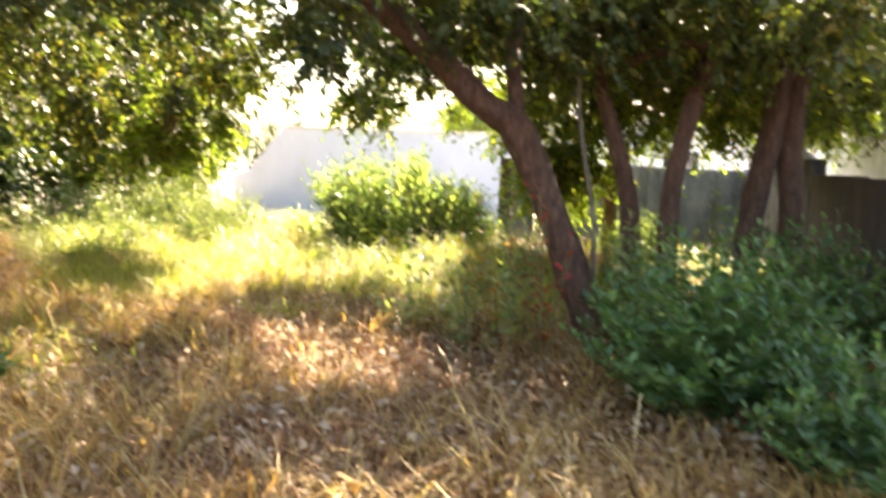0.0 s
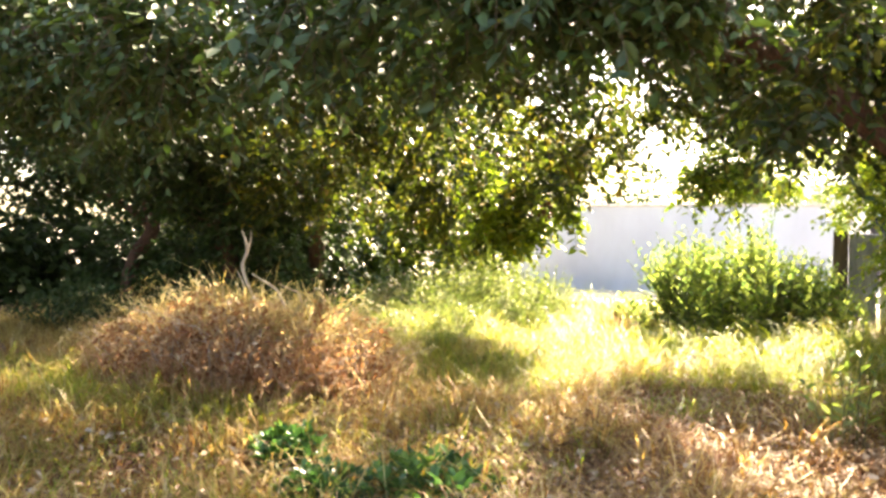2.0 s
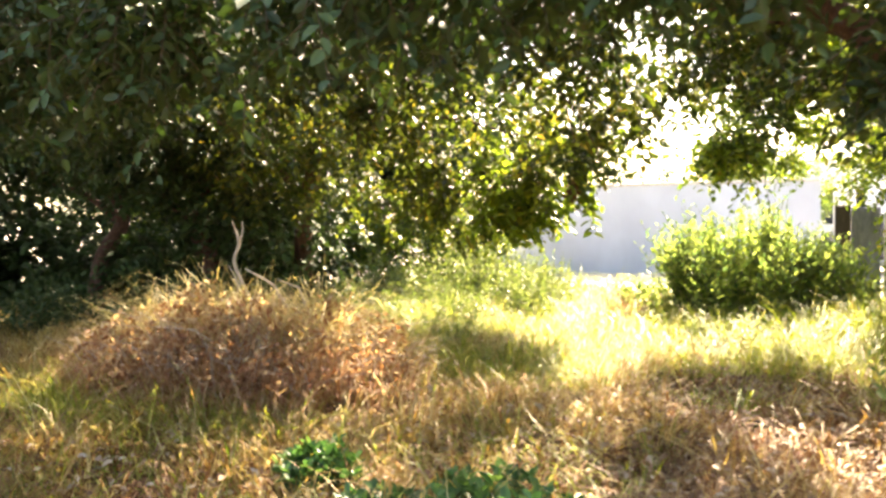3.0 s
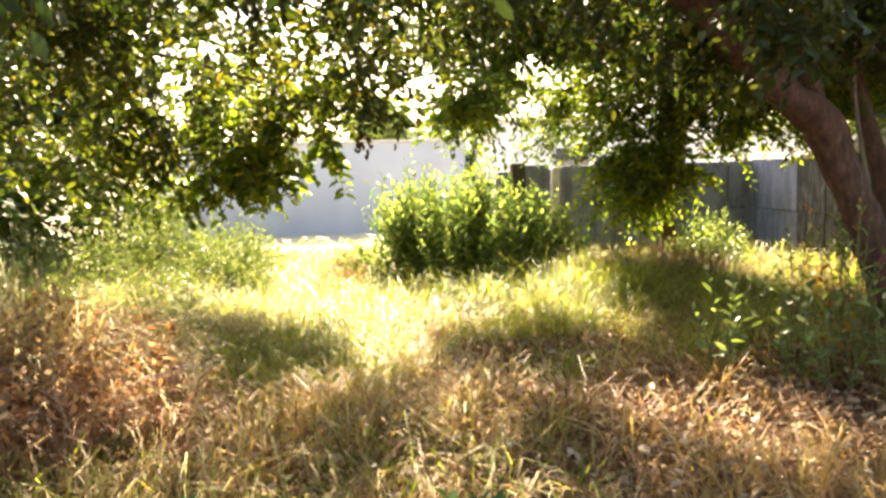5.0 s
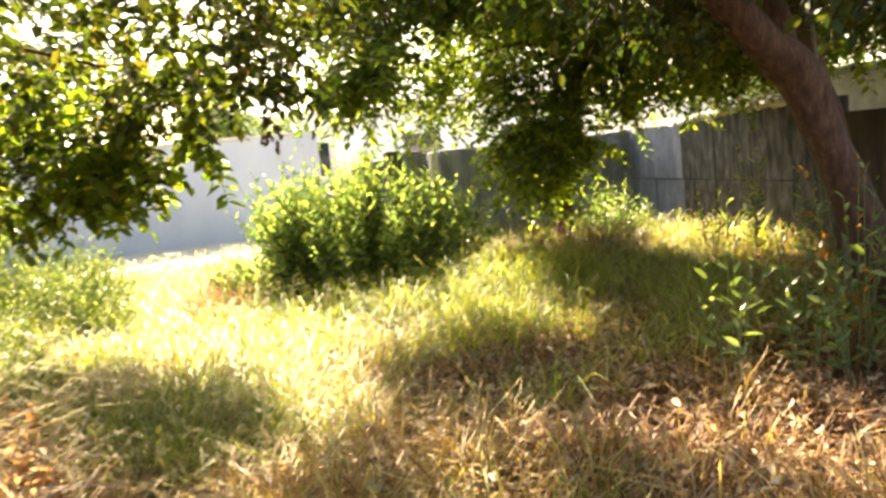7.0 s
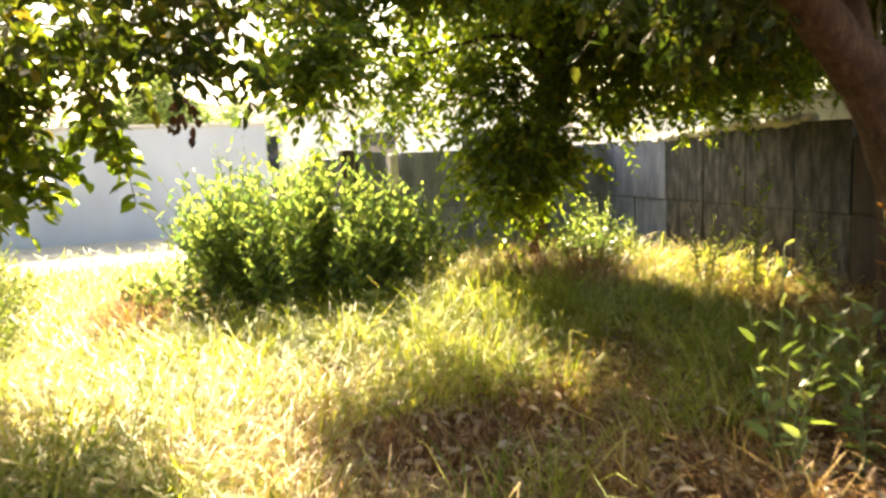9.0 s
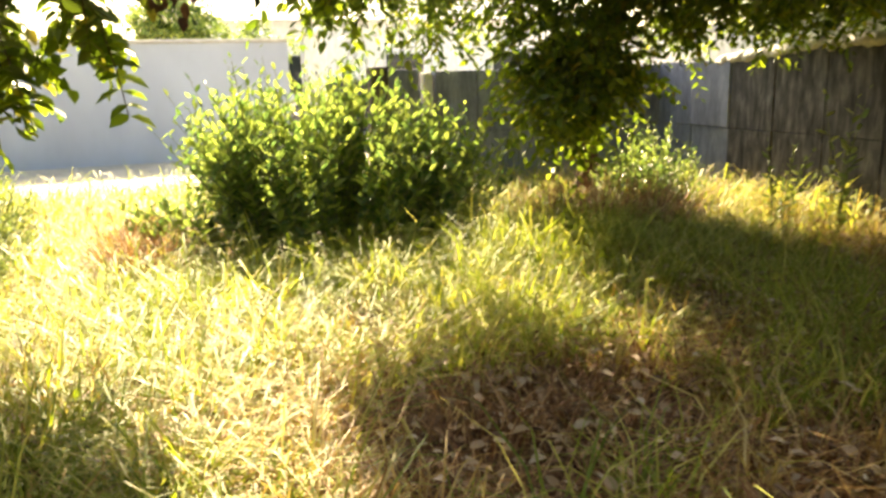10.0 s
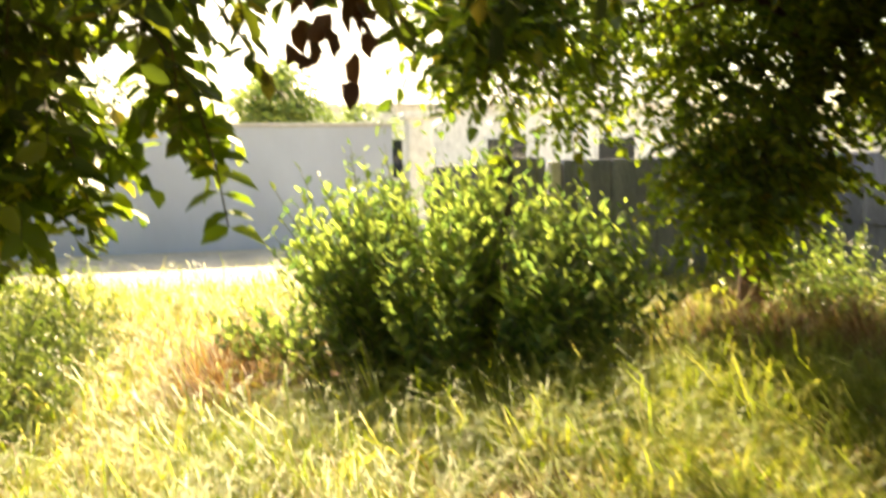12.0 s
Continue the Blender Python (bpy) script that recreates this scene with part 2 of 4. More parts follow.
def smooth_path(pts, n):
    """Catmull-Rom through points with a radius: rows of x, y, z, r."""
    p = np.array(pts, float)
    p = np.vstack([2 * p[0] - p[1], p, 2 * p[-1] - p[-2]])
    out = []
    for i in range(1, len(p) - 2):
        for s in np.linspace(0, 1, n, endpoint=i == len(p) - 3):
            a, b, c, d = p[i - 1 : i + 3]
            out.append(0.5 * (2 * b + (c - a) * s + (2 * a - 5 * b + 4 * c - d) * s**2 + (3 * b - a - 3 * c + d) * s**3))
    return np.array(out)


def tube(pts, sides=10, n=6, knobs=0.06, seed=0):
    """A tapered, slightly knobbly tube through rows of x, y, z, radius."""
    q = smooth_path(pts, n)
    r = np.random.default_rng(seed)
    way = norm(np.gradient(q[:, :3], axis=0))
    side = norm(np.cross(way, (0.31, 0.95, 0.05)))
    up = np.cross(way, side)
    verts, faces = [], []
    ph = r.uniform(0, 6.28, 4)
    for i, (c, w, s, u) in enumerate(zip(q, way, side, up)):
        for k in range(sides):
            a = 2 * math.pi * k / sides
            rad = max(c[3], 0.002) * (1 + knobs * (math.sin(2 * a + ph[0] + i * 0.35) + 0.7 * math.sin(3 * a + ph[1] - i * 0.6) + 0.6 * math.sin(i * 1.1 + ph[2])))
            verts.append(c[:3] + rad * (math.cos(a) * s + math.sin(a) * u))
    for i in range(len(q) - 1):
        for k in range(sides):
            k2 = (k + 1) % sides
            faces.append((i * sides + k, i * sides + k2, (i + 1) * sides + k2, (i + 1) * sides + k))
    faces.append(tuple(range(sides))[::-1])
    faces.append(tuple(range((len(q) - 1) * sides, len(q) * sides)))
    return verts, faces


def tubes_mesh(name, list_of_pts, sides=6, n=5, knobs=0.05):
    verts, faces = [], []
    for i, pts in enumerate(list_of_pts):
        v, f = tube(pts, sides, n, knobs, i)
        base = len(verts)
        verts += v
        faces += [tuple(k + base for k in g) for g in f]
    return mesh_from(name, verts, faces, True)


def leaf_mesh(name, at, way, face, length, width, fold=0.25, droop=0.15):
    """Pointed oval leaves, folded along the midrib: base points, directions, normals, lengths, width ratios."""
    n = len(at)
    way = norm(way)
    side = norm(np.cross(way, face))
    nor = np.cross(side, way)
    L, W = length[:, None], (length * width)[:, None] * 0.5
    mid = at + way * L * 0.45 + nor * L * 0.03
    v = np.stack([at,
                  at + way * L * 0.28 + side * W * 0.85 + nor * W * fold,
                  at + way * L * 0.66 + side * W * 0.80 + nor * (W * fold - L * droop * 0.3),
                  at + way * L - nor * L * droop,
                  at + way * L * 0.66 - side * W * 0.80 + nor * (W * fold - L * droop * 0.3),
                  at + way * L * 0.28 - side * W * 0.85 + nor * W * fold], 1)
    base = (np.arange(n) * 6)[:, None, None]
    quads = (np.array([[0, 1, 2, 3], [0, 3, 4, 5]])[None] + base).reshape(-1, 4)
    return mesh_quick(name, v.reshape(-1, 3), quads)


def blade_mesh(name, base, lean, height, width, bend, r):
    """Grass blades: a bent strip of two quads and a narrow tip."""
    n = len(base)
    lean = norm(lean)
    side = norm(np.stack([-lean[:, 1], lean[:, 0], 0 * height], 1) + r.normal(0, 0.3, (n, 3)) * (1, 1, 0.2))
    H, W, B = height[:, None], width[:, None], bend[:, None]
    up = np.array([0, 0, 1.0])
    reach = lean * H * B / (1 + 0.3 * B)
    p1 = base + up * H * 0.45 + reach * 0.26
    p2 = base + up * H * (0.82 - 0.12 * B) + reach * 0.72 + H * r.normal(0, 0.07, (n, 3))
    p3 = base + up * H * (1.0 - 0.33 * B) + reach * 1.2 + H * r.normal(0, 0.13, (n, 3))
    v = np.stack([base - side * W * 0.5, base + side * W * 0.5, p1 + side * W * 0.45, p1 - side * W * 0.45,
                  p2 + side * W * 0.3, p2 - side * W * 0.3, p3 + side * W * 0.06, p3 - side * W * 0.06], 1)
    q = np.array([[0, 1, 2, 3], [3, 2, 4, 5], [5, 4, 6, 7]])[None] + (np.arange(n) * 8)[:, None, None]
    return mesh_quick(name, v.reshape(-1, 3), q.reshape(-1, 4))


def grass(name, tufts, per, spread, height, width, material, label, r, category="grass", bend=(0.4, 2.0), lift=None):
    """Tufts of grass at given places."""
    tufts = np.asarray(tufts)
    n = len(tufts) * per
    c = np.repeat(tufts, per, 0)
    off = r.normal(0, spread, (n, 2))
    xy = c[:, :2] + off
    z = ground_z(xy[:, 0], xy[:, 1]) - 0.02 + (0 if lift is None else lift(xy[:, 0], xy[:, 1]))
    scale = np.repeat(r.uniform(0.4, 1.35, len(tufts)), per)
    lean = np.c_[off * 8 + r.normal(0, 0.6, (n, 2)), np.zeros(n)]
    h = r.uniform(*height, n) * scale
    me = blade_mesh(name, np.c_[xy, z], lean, h, r.uniform(*width, n), r.uniform(*bend, n), r)
    return tagged(part(name, me, material), label, category, kind="stuff")


def scatter(n, x0, x1, y0, y1, r, keep=None):
    p = np.c_[r.uniform(x0, x1, n), r.uniform(y0, y1, n)]
    return p if keep is None else p[keep(p[:, 0], p[:, 1])]


def sprays(centres, r, length=(0.3, 0.6), leaves=10, leaf=(0.07, 0.11), width=0.55, droop=0.5, outward=None):
    """Leafy twigs: arrays for leaf_mesh, and the twig lines."""
    n = len(centres)
    way = r.normal(0, 1, (n, 3)) * (1, 1, 0.5)
    if outward is not None:
        way = way + outward
    way = norm(way) - np.array([0, 0, 1.0]) * droop * r.uniform(0.3, 1.3, n)[:, None]
    way = norm(way)
    L = r.uniform(*length, n)
    s = (np.arange(leaves) + 0.6) / leaves
    sag = np.array([0, 0, -1.0])
    at = centres[:, None] + way[:, None] * (L[:, None] * s)[..., None] + sag * (0.25 * L[:, None] * s**2)[..., None]
    side = norm(np.cross(way, (0.1, 0.2, 1.0)))[:, None]
    flip = np.where(np.arange(leaves) % 2 == 0, 1.0, -1.0)[None, :, None]
    ldir = side * flip + way[:, None] * 0.6 + r.normal(0, 0.35, (n, leaves, 3)) + sag * 0.35
    face = np.array([0, 0, 1.0]) + r.normal(0, 0.55, (n, leaves, 3))
    size = r.uniform(*leaf, (n, leaves)) * (1.0 - 0.35 * np.abs(s - 0.5))
    ends = np.stack([centres, centres + way * (L * 0.5)[:, None] + sag * (0.06 * L)[:, None], centres + way * L[:, None] + sag * (0.25 * L)[:, None]], 1)
    return at.reshape(-1, 3), ldir.reshape(-1, 3), face.reshape(-1, 3), size.ravel(), np.full(n * leaves, width), ends


def twig_mesh(name, ends, radius=0.004):
    """Thin three-sided twigs along rows of three points."""
    n = len(ends)
    way = norm(ends[:, 2] - ends[:, 0])
    a = norm(np.cross(way, (0.2, 0.1, 1.0)))
    b = np.cross(way, a)
    rings = []
    for i, rad in enumerate((1.0, 0.75, 0.35)):
        for k in range(3):
            an = 2.094 * k
            rings.append(ends[:, i] + radius * rad * (math.cos(an) * a + math.sin(an) * b))
    v = np.stack(rings, 1)
    q = np.array([[3 * i + k, 3 * i + (k + 1) % 3, 3 * i + 3 + (k + 1) % 3, 3 * i + 3 + k] for i in range(2) for k in range(3)])
    return mesh_quick(name, v.reshape(-1, 3), (q[None] + (np.arange(n) * 9)[:, None, None]).reshape(-1, 4))


def clump_points(clumps, r, shell=0.35):
    """Points in ellipsoids (x, y, z, rx, ry, rz, count), thicker towards their skins, with an uneven outline."""
    pts, out = [], []
    for x, y, z, rx, ry, rz, n in clumps:
        few = max(4, n // 7)
        d = norm(r.normal(0, 1, (few, 3)))
        lump = 1 + 0.28 * np.sin(3 * d[:, 0] + 2 * d[:, 1] + x) * np.sin(4 * d[:, 2] + y) + r.normal(0, 0.10, few)
        rad = (r.uniform(0, 1, few) ** shell) * lump
        at = np.array([x, y, z]) + d * rad[:, None] * (rx, ry, rz)
        pick = r.integers(0, few, n)
        pts.append(at[pick] + r.normal(0, 0.15, (n, 3)) * min(1.0, max(rx, rz)))
        out.append(d[pick])
    return np.concatenate(pts), np.concatenate(out)


def crown(tree, clumps, r, material, leaf=(0.08, 0.13), leaves=9, length=(0.25, 0.5), droop=0.45, width=0.55, low=None):
    pts, out = clump_points(clumps, r)
    if low is not None:
        keep = pts[:, 2] > low(pts[:, 0], pts[:, 1]) + r.normal(0, 0.10, len(pts))
        pts, out = pts[keep], out[keep]
    at, way, face, size, wid, ends = sprays(pts, r, length, leaves, leaf, width, droop, out * 0.5)
    part("crown", leaf_mesh("crown", at, way, face, size, wid), material, tree)
    tagged(part("twig_mass", twig_mesh("twig_mass", ends), TWIG, tree), kind="stuff")


def box_bm(bm, x0, x1, y0, y1, z0, z1, bevel=0.0):
    m = Matrix.Translation(((x0 + x1) / 2, (y0 + y1) / 2, (z0 + z1) / 2)) @ Matrix.Diagonal((x1 - x0, y1 - y0, z1 - z0, 1))
    made = bmesh.ops.create_cube(bm, size=1, matrix=m)
    if bevel:
        edges = list({e for v in made["verts"] for e in v.link_edges})
        bmesh.ops.bevel(bm, geom=edges, offset=bevel, segments=2, affect="EDGES", profile=0.5)
    return bm


def box_mesh(name, *dims, bevel=0.0):
    return bm_mesh(name, box_bm(bmesh.new(), *dims, bevel))


# ---- ground, road ----
def build_ground():
    xs = np.concatenate([[-600, -200, -80, -40, -24, -18], np.arange(-14, 10.01, 0.25), [14, 20, 32, 60, 160, 500]])
    ys = np.concatenate([[-500, -150, -50, -20, -10], np.arange(-6, 18.01, 0.25), [19, 20, 22, 25, 30, 45, 90, 250, 800]])
    gx, gy = np.meshgrid(xs, ys)
    v = np.stack([gx, gy, ground_z(gx, gy)], -1).reshape(-1, 3)
    w = len(xs)
    i, j = np.meshgrid(np.arange(w - 1), np.arange(len(ys) - 1))
    a = (j * w + i).ravel()
    me = mesh_quick("ground", v, np.stack([a, a + 1, a + w + 1, a + w], 1))
    me.polygons.foreach_set("use_smooth", np.ones(len(me.polygons), bool))
    tagged(part("ground", me, SOIL), "dry brown soil under wild grass and litter", "ground", kind="structure")


build_ground()
road = part("road", box_mesh("road", -60, 60, 18.6, 22.4, -0.1, 0.012), SAND)
tagged(road, "sunlit pale dusty lane behind the plot", "road", kind="structure")


# ---- walls ----
def slab_wall(name, x0, y0, x1, y1, heights, thick, label, materials, plinth=0.78):
    """Upright concrete slabs in two courses between the two ends; heights: top of each slab."""
    d = Vector((x1 - x0, y1 - y0, 0))
    count = len(heights)
    step = d.length / count
    turn = math.atan2(d.y, d.x)
    bm = bmesh.new()
    box_bm(bm, 0.0, d.length, -thick * 0.28, thick * 0.28, -0.2, min(heights) - 0.05)
    m = pose(x0, y0, 0, 0, 0, math.degrees(turn))
    me = bm_mesh(name, bm)
    me.transform(m)
    wall = part(name, me, SLAB)
    tagged(wall, label, "wall", kind="structure")
    r = random.Random(len(name))
    for i, top in enumerate(heights):
        for lo, hi in ((-0.1, plinth), (plinth + 0.006, top)):
            off = r.uniform(-0.012, 0.012)
            me = box_mesh("slab", i * step + 0.007, (i + 1) * step - 0.007, -thick / 2 + off, thick / 2 + off, lo, hi + r.uniform(-0.012, 0.012) * (hi == top), bevel=0.008)
            me.transform(m)
            ob = new("slab", me)
            me.materials.append(materials[i])
            ob.parent = wall
    return wall


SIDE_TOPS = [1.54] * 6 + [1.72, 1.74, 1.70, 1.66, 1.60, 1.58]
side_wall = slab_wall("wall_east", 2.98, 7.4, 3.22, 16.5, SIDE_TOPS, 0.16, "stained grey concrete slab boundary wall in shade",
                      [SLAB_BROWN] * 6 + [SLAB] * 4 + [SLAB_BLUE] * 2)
back_wall = slab_wall("wall_north", -0.15, 16.58, 3.3, 16.58, [1.56] * 6, 0.16, "blue-grey concrete slab wall behind the shrub", [SLAB_BLUE] * 6)


def build_coping():
    """Crumbled mortar ridge along the raised slabs."""
    r = random.Random(5)
    bm = bmesh.new()
    for i in range(26):
        y = 12.6 + i * 0.105
        x = 3.117 + 0.0264 * (y - 12.6)
        z = 1.72 - max(0, i - 8) * 0.009
        m = pose(x + r.uniform(-0.02, 0.02), y, z + r.uniform(0.0, 0.025), r.uniform(-20, 20), r.uniform(-20, 20), r.uniform(0, 90)) @ Matrix.Diagonal((r.uniform(0.2, 0.28), r.uniform(0.15, 0.22), r.uniform(0.08, 0.14), 1))
        bmesh.ops.create_icosphere(bm, subdivisions=2, radius=0.6, matrix=m)
    for v in bm.verts:
        v.co += 0.02 * noise.noise_vector(v.co * 9)
    part("coping", bm_mesh("coping", bm), COPING, side_wall, "crumbled pale mortar along the wall top")


build_coping()
post = part("post", box_mesh("post", -0.3, -0.19, 16.46, 16.62, -0.1, 1.54, bevel=0.02), COPING)
tagged(post, "weathered pale concrete wall post", "post")
post2 = part("post", box_mesh("post", -0.98, -0.76, 16.46, 16.68, -0.1, 1.62, bevel=0.02), SLAB_BROWN)
tagged(post2, "brown stained concrete gate post", "post")
panel = part("gate_panel", box_mesh("gate_panel", -0.75, -0.35, 16.53, 16.57, 0.1, 1.58, bevel=0.01), SLAB_BLUE)
tagged(panel, "blue-grey gate panel between two posts", "gate")

# ---- beyond the lane ----
FAR = [(-9.0, -0.2), (-0.9, -0.2), (-0.9, 2.2), (-7.6, 2.2), (-8.6, 1.0), (-9.0, 0.9)]
n_far = len(FAR)
far_wall = part("wall_far", mesh_from("wall_far", [(x, 23.0, z) for x, z in FAR] + [(x, 23.22, z) for x, z in FAR],
                [tuple(range(n_far)), tuple(range(2 * n_far - 1, n_far - 1, -1))] + [(i, i + n_far, (i + 1) % n_far + n_far, (i + 1) % n_far) for i in range(n_far)]), PLASTER)
tagged(far_wall, "pale blue-grey plastered wall across the lane", "wall", kind="structure")
part("cap", box_mesh("cap", -7.6, -0.9, 22.95, 23.27, 2.2, 2.27, bevel=0.015), COPING, far_wall)


def build_pillar():
    p = thing("gate_pillar", (-0.42, 22.9, 0), "white painted gate pillar with a capstone", "pillar")
    part("shaft", box_mesh("shaft", -0.64, -0.2, 22.7, 23.1, -0.1, 2.32, bevel=0.02), WHITE_WALL, p)
    part("capstone", box_mesh("capstone", -0.74, -0.1, 22.6, 23.2, 2.32, 2.44, bevel=0.03), WHITE_WALL, p)


build_pillar()


def build_house():
    h = thing("house", (1.0, 32.0, 0), "white painted low house with a grey sheet roof", "house")
    part("wall", box_mesh("wall", -2.2, 9.0, 30.0, 36.0, -0.1, 3.1, bevel=0.02), WHITE_WALL, h)
    v = [(-2.6, 29.6, 3.08), (9.4, 29.6, 3.08), (9.4, 36.4, 3.08), (-2.6, 36.4, 3.08), (-1.8, 33.0, 4.7), (8.6, 33.0, 4.7)]
    part("roof", mesh_from("roof", v, [(0, 1, 5, 4), (2, 3, 4, 5), (1, 2, 5), (3, 0, 4), (3, 2, 1, 0)]), ROOF, h)
    for x in (-0.6, 3.0, 6.4):
        w = part("window", box_mesh("window", x, x + 1.3, 29.96, 30.02, 1.0, 2.2, bevel=0.01), WHITE_WALL, h)
        part("pane", box_mesh("pane", x + 0.08, x + 1.22, 29.94, 29.958, 1.08, 2.12), GLASS, w)


build_house()


def build_shed():
    s = thing("shed", (5.6, 13.0, 0), "low pale outbuilding behind the boundary wall", "shed")
    part("wall", box_mesh("wall", 4.2, 9.5, 8.0, 20.0, -0.1, 2.0, bevel=0.02), WHITE_WALL, s)
    part("roof", box_mesh("roof", 4.16, 9.8, 7.7, 20.3, 2.0, 2.12, bevel=0.02), ROOF, s)


build_shed()


def build_car():
    c = thing("car", (0.9, 24.6, 0), "dark parked car beyond the gate pillar", "car")
    bm = bmesh.new()
    prof = [(-0.95, 0.35), (-0.95, 0.85), (-0.2, 1.0), (0.35, 1.42), (1.9, 1.45), (2.6, 1.02), (3.1, 0.92), (3.15, 0.35)]
    rows = []
    for y, inset in ((23.75, 0.06), (23.8, 0.0), (25.35, 0.0), (25.4, 0.06)):
        rows.append([bm.verts.new((x * 1.0 - 0.25, y, z - (inset if z > 0.5 else -inset))) for x, z in prof])
    for a, b in zip(rows, rows[1:]):
        for i in range(len(prof)):
            k = (i + 1) % len(prof)
            bm.faces.new((a[i], a[k], b[k], b[i]))
    bm.faces.new(rows[0][::-1])
    bm.faces.new(rows[-1])
    bmesh.ops.recalc_face_normals(bm, faces=bm.faces)
    part("body", bm_mesh("body", bm), CAR_PAINT, c)
    part("windscreen", box_mesh("windscreen", 0.2, 1.55, 23.742, 23.752, 1.0, 1.34, bevel=0.004), GLASS, c, "dark side glass")
    for x in (-0.45, 2.05):
        for y in (23.82, 25.3):
            bm = bmesh.new()
            bmesh.ops.create_cone(bm, cap_ends=True, segments=20, radius1=0.32, radius2=0.32, depth=0.2, matrix=pose(x, y, 0.32, 90))
            w = part("wheel", bm_mesh("wheel", bm), RUBBER, c)
            bm = bmesh.new()
            bmesh.ops.create_cone(bm, cap_ends=True, segments=16, radius1=0.19, radius2=0.16, depth=0.22, matrix=pose(x, y, 0.32, 90))
            part("rim", bm_mesh("rim", bm), STEEL, w)


build_car()


# ---- trees ----
def tree(name, base, label, trunk, limbs, clumps, seed, bark=BARK, leaf_mat=LEAF_TREE, sides=14, **kw):
    r = np.random.default_rng(seed)
    t = thing(name, base, label, "tree")
    for pts in trunk:
        v, f = tube(pts, sides, 8, 0.05, seed)
        part("trunk", mesh_from("trunk", v, f, True), bark, t)
    for pts in limbs:
        v, f = tube(pts, 8, 6, 0.05, seed + 1)
        part("limb", mesh_from("limb", v, f, True), bark, t)
    crown(t, clumps, r, leaf_mat, **kw)
    return t


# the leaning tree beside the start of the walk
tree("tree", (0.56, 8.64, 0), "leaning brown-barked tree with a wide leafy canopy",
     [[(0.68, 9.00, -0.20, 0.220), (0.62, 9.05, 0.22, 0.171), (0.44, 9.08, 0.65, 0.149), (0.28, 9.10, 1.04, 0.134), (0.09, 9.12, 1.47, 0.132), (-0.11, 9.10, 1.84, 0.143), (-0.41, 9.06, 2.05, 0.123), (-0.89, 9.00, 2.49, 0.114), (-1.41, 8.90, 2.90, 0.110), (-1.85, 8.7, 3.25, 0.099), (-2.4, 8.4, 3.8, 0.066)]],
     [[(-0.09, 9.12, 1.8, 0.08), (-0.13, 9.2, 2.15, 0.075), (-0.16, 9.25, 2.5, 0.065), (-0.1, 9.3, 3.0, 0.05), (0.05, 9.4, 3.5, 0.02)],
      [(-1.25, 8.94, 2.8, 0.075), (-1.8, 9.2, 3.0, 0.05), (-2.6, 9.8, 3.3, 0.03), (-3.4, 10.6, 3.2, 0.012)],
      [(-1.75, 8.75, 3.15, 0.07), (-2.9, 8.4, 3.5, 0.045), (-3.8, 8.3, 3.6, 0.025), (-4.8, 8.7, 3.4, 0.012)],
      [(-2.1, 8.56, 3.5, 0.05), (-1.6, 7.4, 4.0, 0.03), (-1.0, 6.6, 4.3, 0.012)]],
     # the last, thin clump is added only to shade a patch of ground
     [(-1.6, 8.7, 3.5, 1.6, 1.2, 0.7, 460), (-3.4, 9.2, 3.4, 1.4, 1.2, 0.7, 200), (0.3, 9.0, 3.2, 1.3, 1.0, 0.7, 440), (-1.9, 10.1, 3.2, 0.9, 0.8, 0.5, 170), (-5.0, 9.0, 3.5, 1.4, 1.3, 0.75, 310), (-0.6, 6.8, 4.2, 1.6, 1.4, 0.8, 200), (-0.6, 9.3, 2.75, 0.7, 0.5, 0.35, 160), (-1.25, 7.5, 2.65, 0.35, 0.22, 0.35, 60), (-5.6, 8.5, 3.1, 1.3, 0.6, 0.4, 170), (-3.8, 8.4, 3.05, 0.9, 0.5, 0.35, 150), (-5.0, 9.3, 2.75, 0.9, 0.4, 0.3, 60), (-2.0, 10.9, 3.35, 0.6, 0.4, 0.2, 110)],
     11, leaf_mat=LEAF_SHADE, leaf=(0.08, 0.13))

# trees by the wall, and the dense drooping tree behind the shrub
tree("tree", (1.2, 9.6, 0), "slim forked tree with a dark arching limb",
     [[(1.22, 9.6, -0.15, 0.13), (1.25, 9.6, 0.6, 0.10), (1.26, 9.6, 1.39, 0.088), (1.39, 9.6, 2.13, 0.085), (1.57, 9.6, 2.57, 0.10), (1.85, 9.5, 3.3, 0.06)],
      [(1.0, 9.8, -0.1, 0.11), (0.93, 9.8, 1.0, 0.09), (0.85, 9.8, 1.47, 0.085), (0.7, 9.8, 1.93, 0.07), (0.56, 9.8, 2.43, 0.05), (0.6, 9.8, 3.1, 0.02)]],
     [[(1.56, 9.6, 2.56, 0.065), (1.3, 9.6, 2.6, 0.05), (1.03, 9.6, 2.53, 0.042), (0.56, 9.7, 2.4, 0.02)]],
     [(1.4, 9.9, 3.2, 1.4, 0.9, 0.7, 400), (0.4, 10.4, 3.0, 1.1, 0.8, 0.55, 340), (2.3, 8.8, 3.1, 1.2, 1.1, 0.75, 420)],
     23, leaf_mat=LEAF_OLIVE)
sap = thing("sapling", (0.6, 9.5, 0), "thin pale-barked sapling behind the leaning trunk", "sapling")
part("trunk", tubes_mesh("trunk", [[(0.66, 9.5, -0.05, 0.027), (0.6, 9.5, 1.0, 0.024), (0.55, 9.5, 1.31, 0.021), (0.45, 9.5, 1.8, 0.018), (0.4, 9.5, 2.24, 0.013), (0.42, 9.5, 2.9, 0.006)]], 8, 6), BARK_GREY, sap)
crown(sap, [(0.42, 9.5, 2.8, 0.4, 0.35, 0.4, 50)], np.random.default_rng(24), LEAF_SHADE)
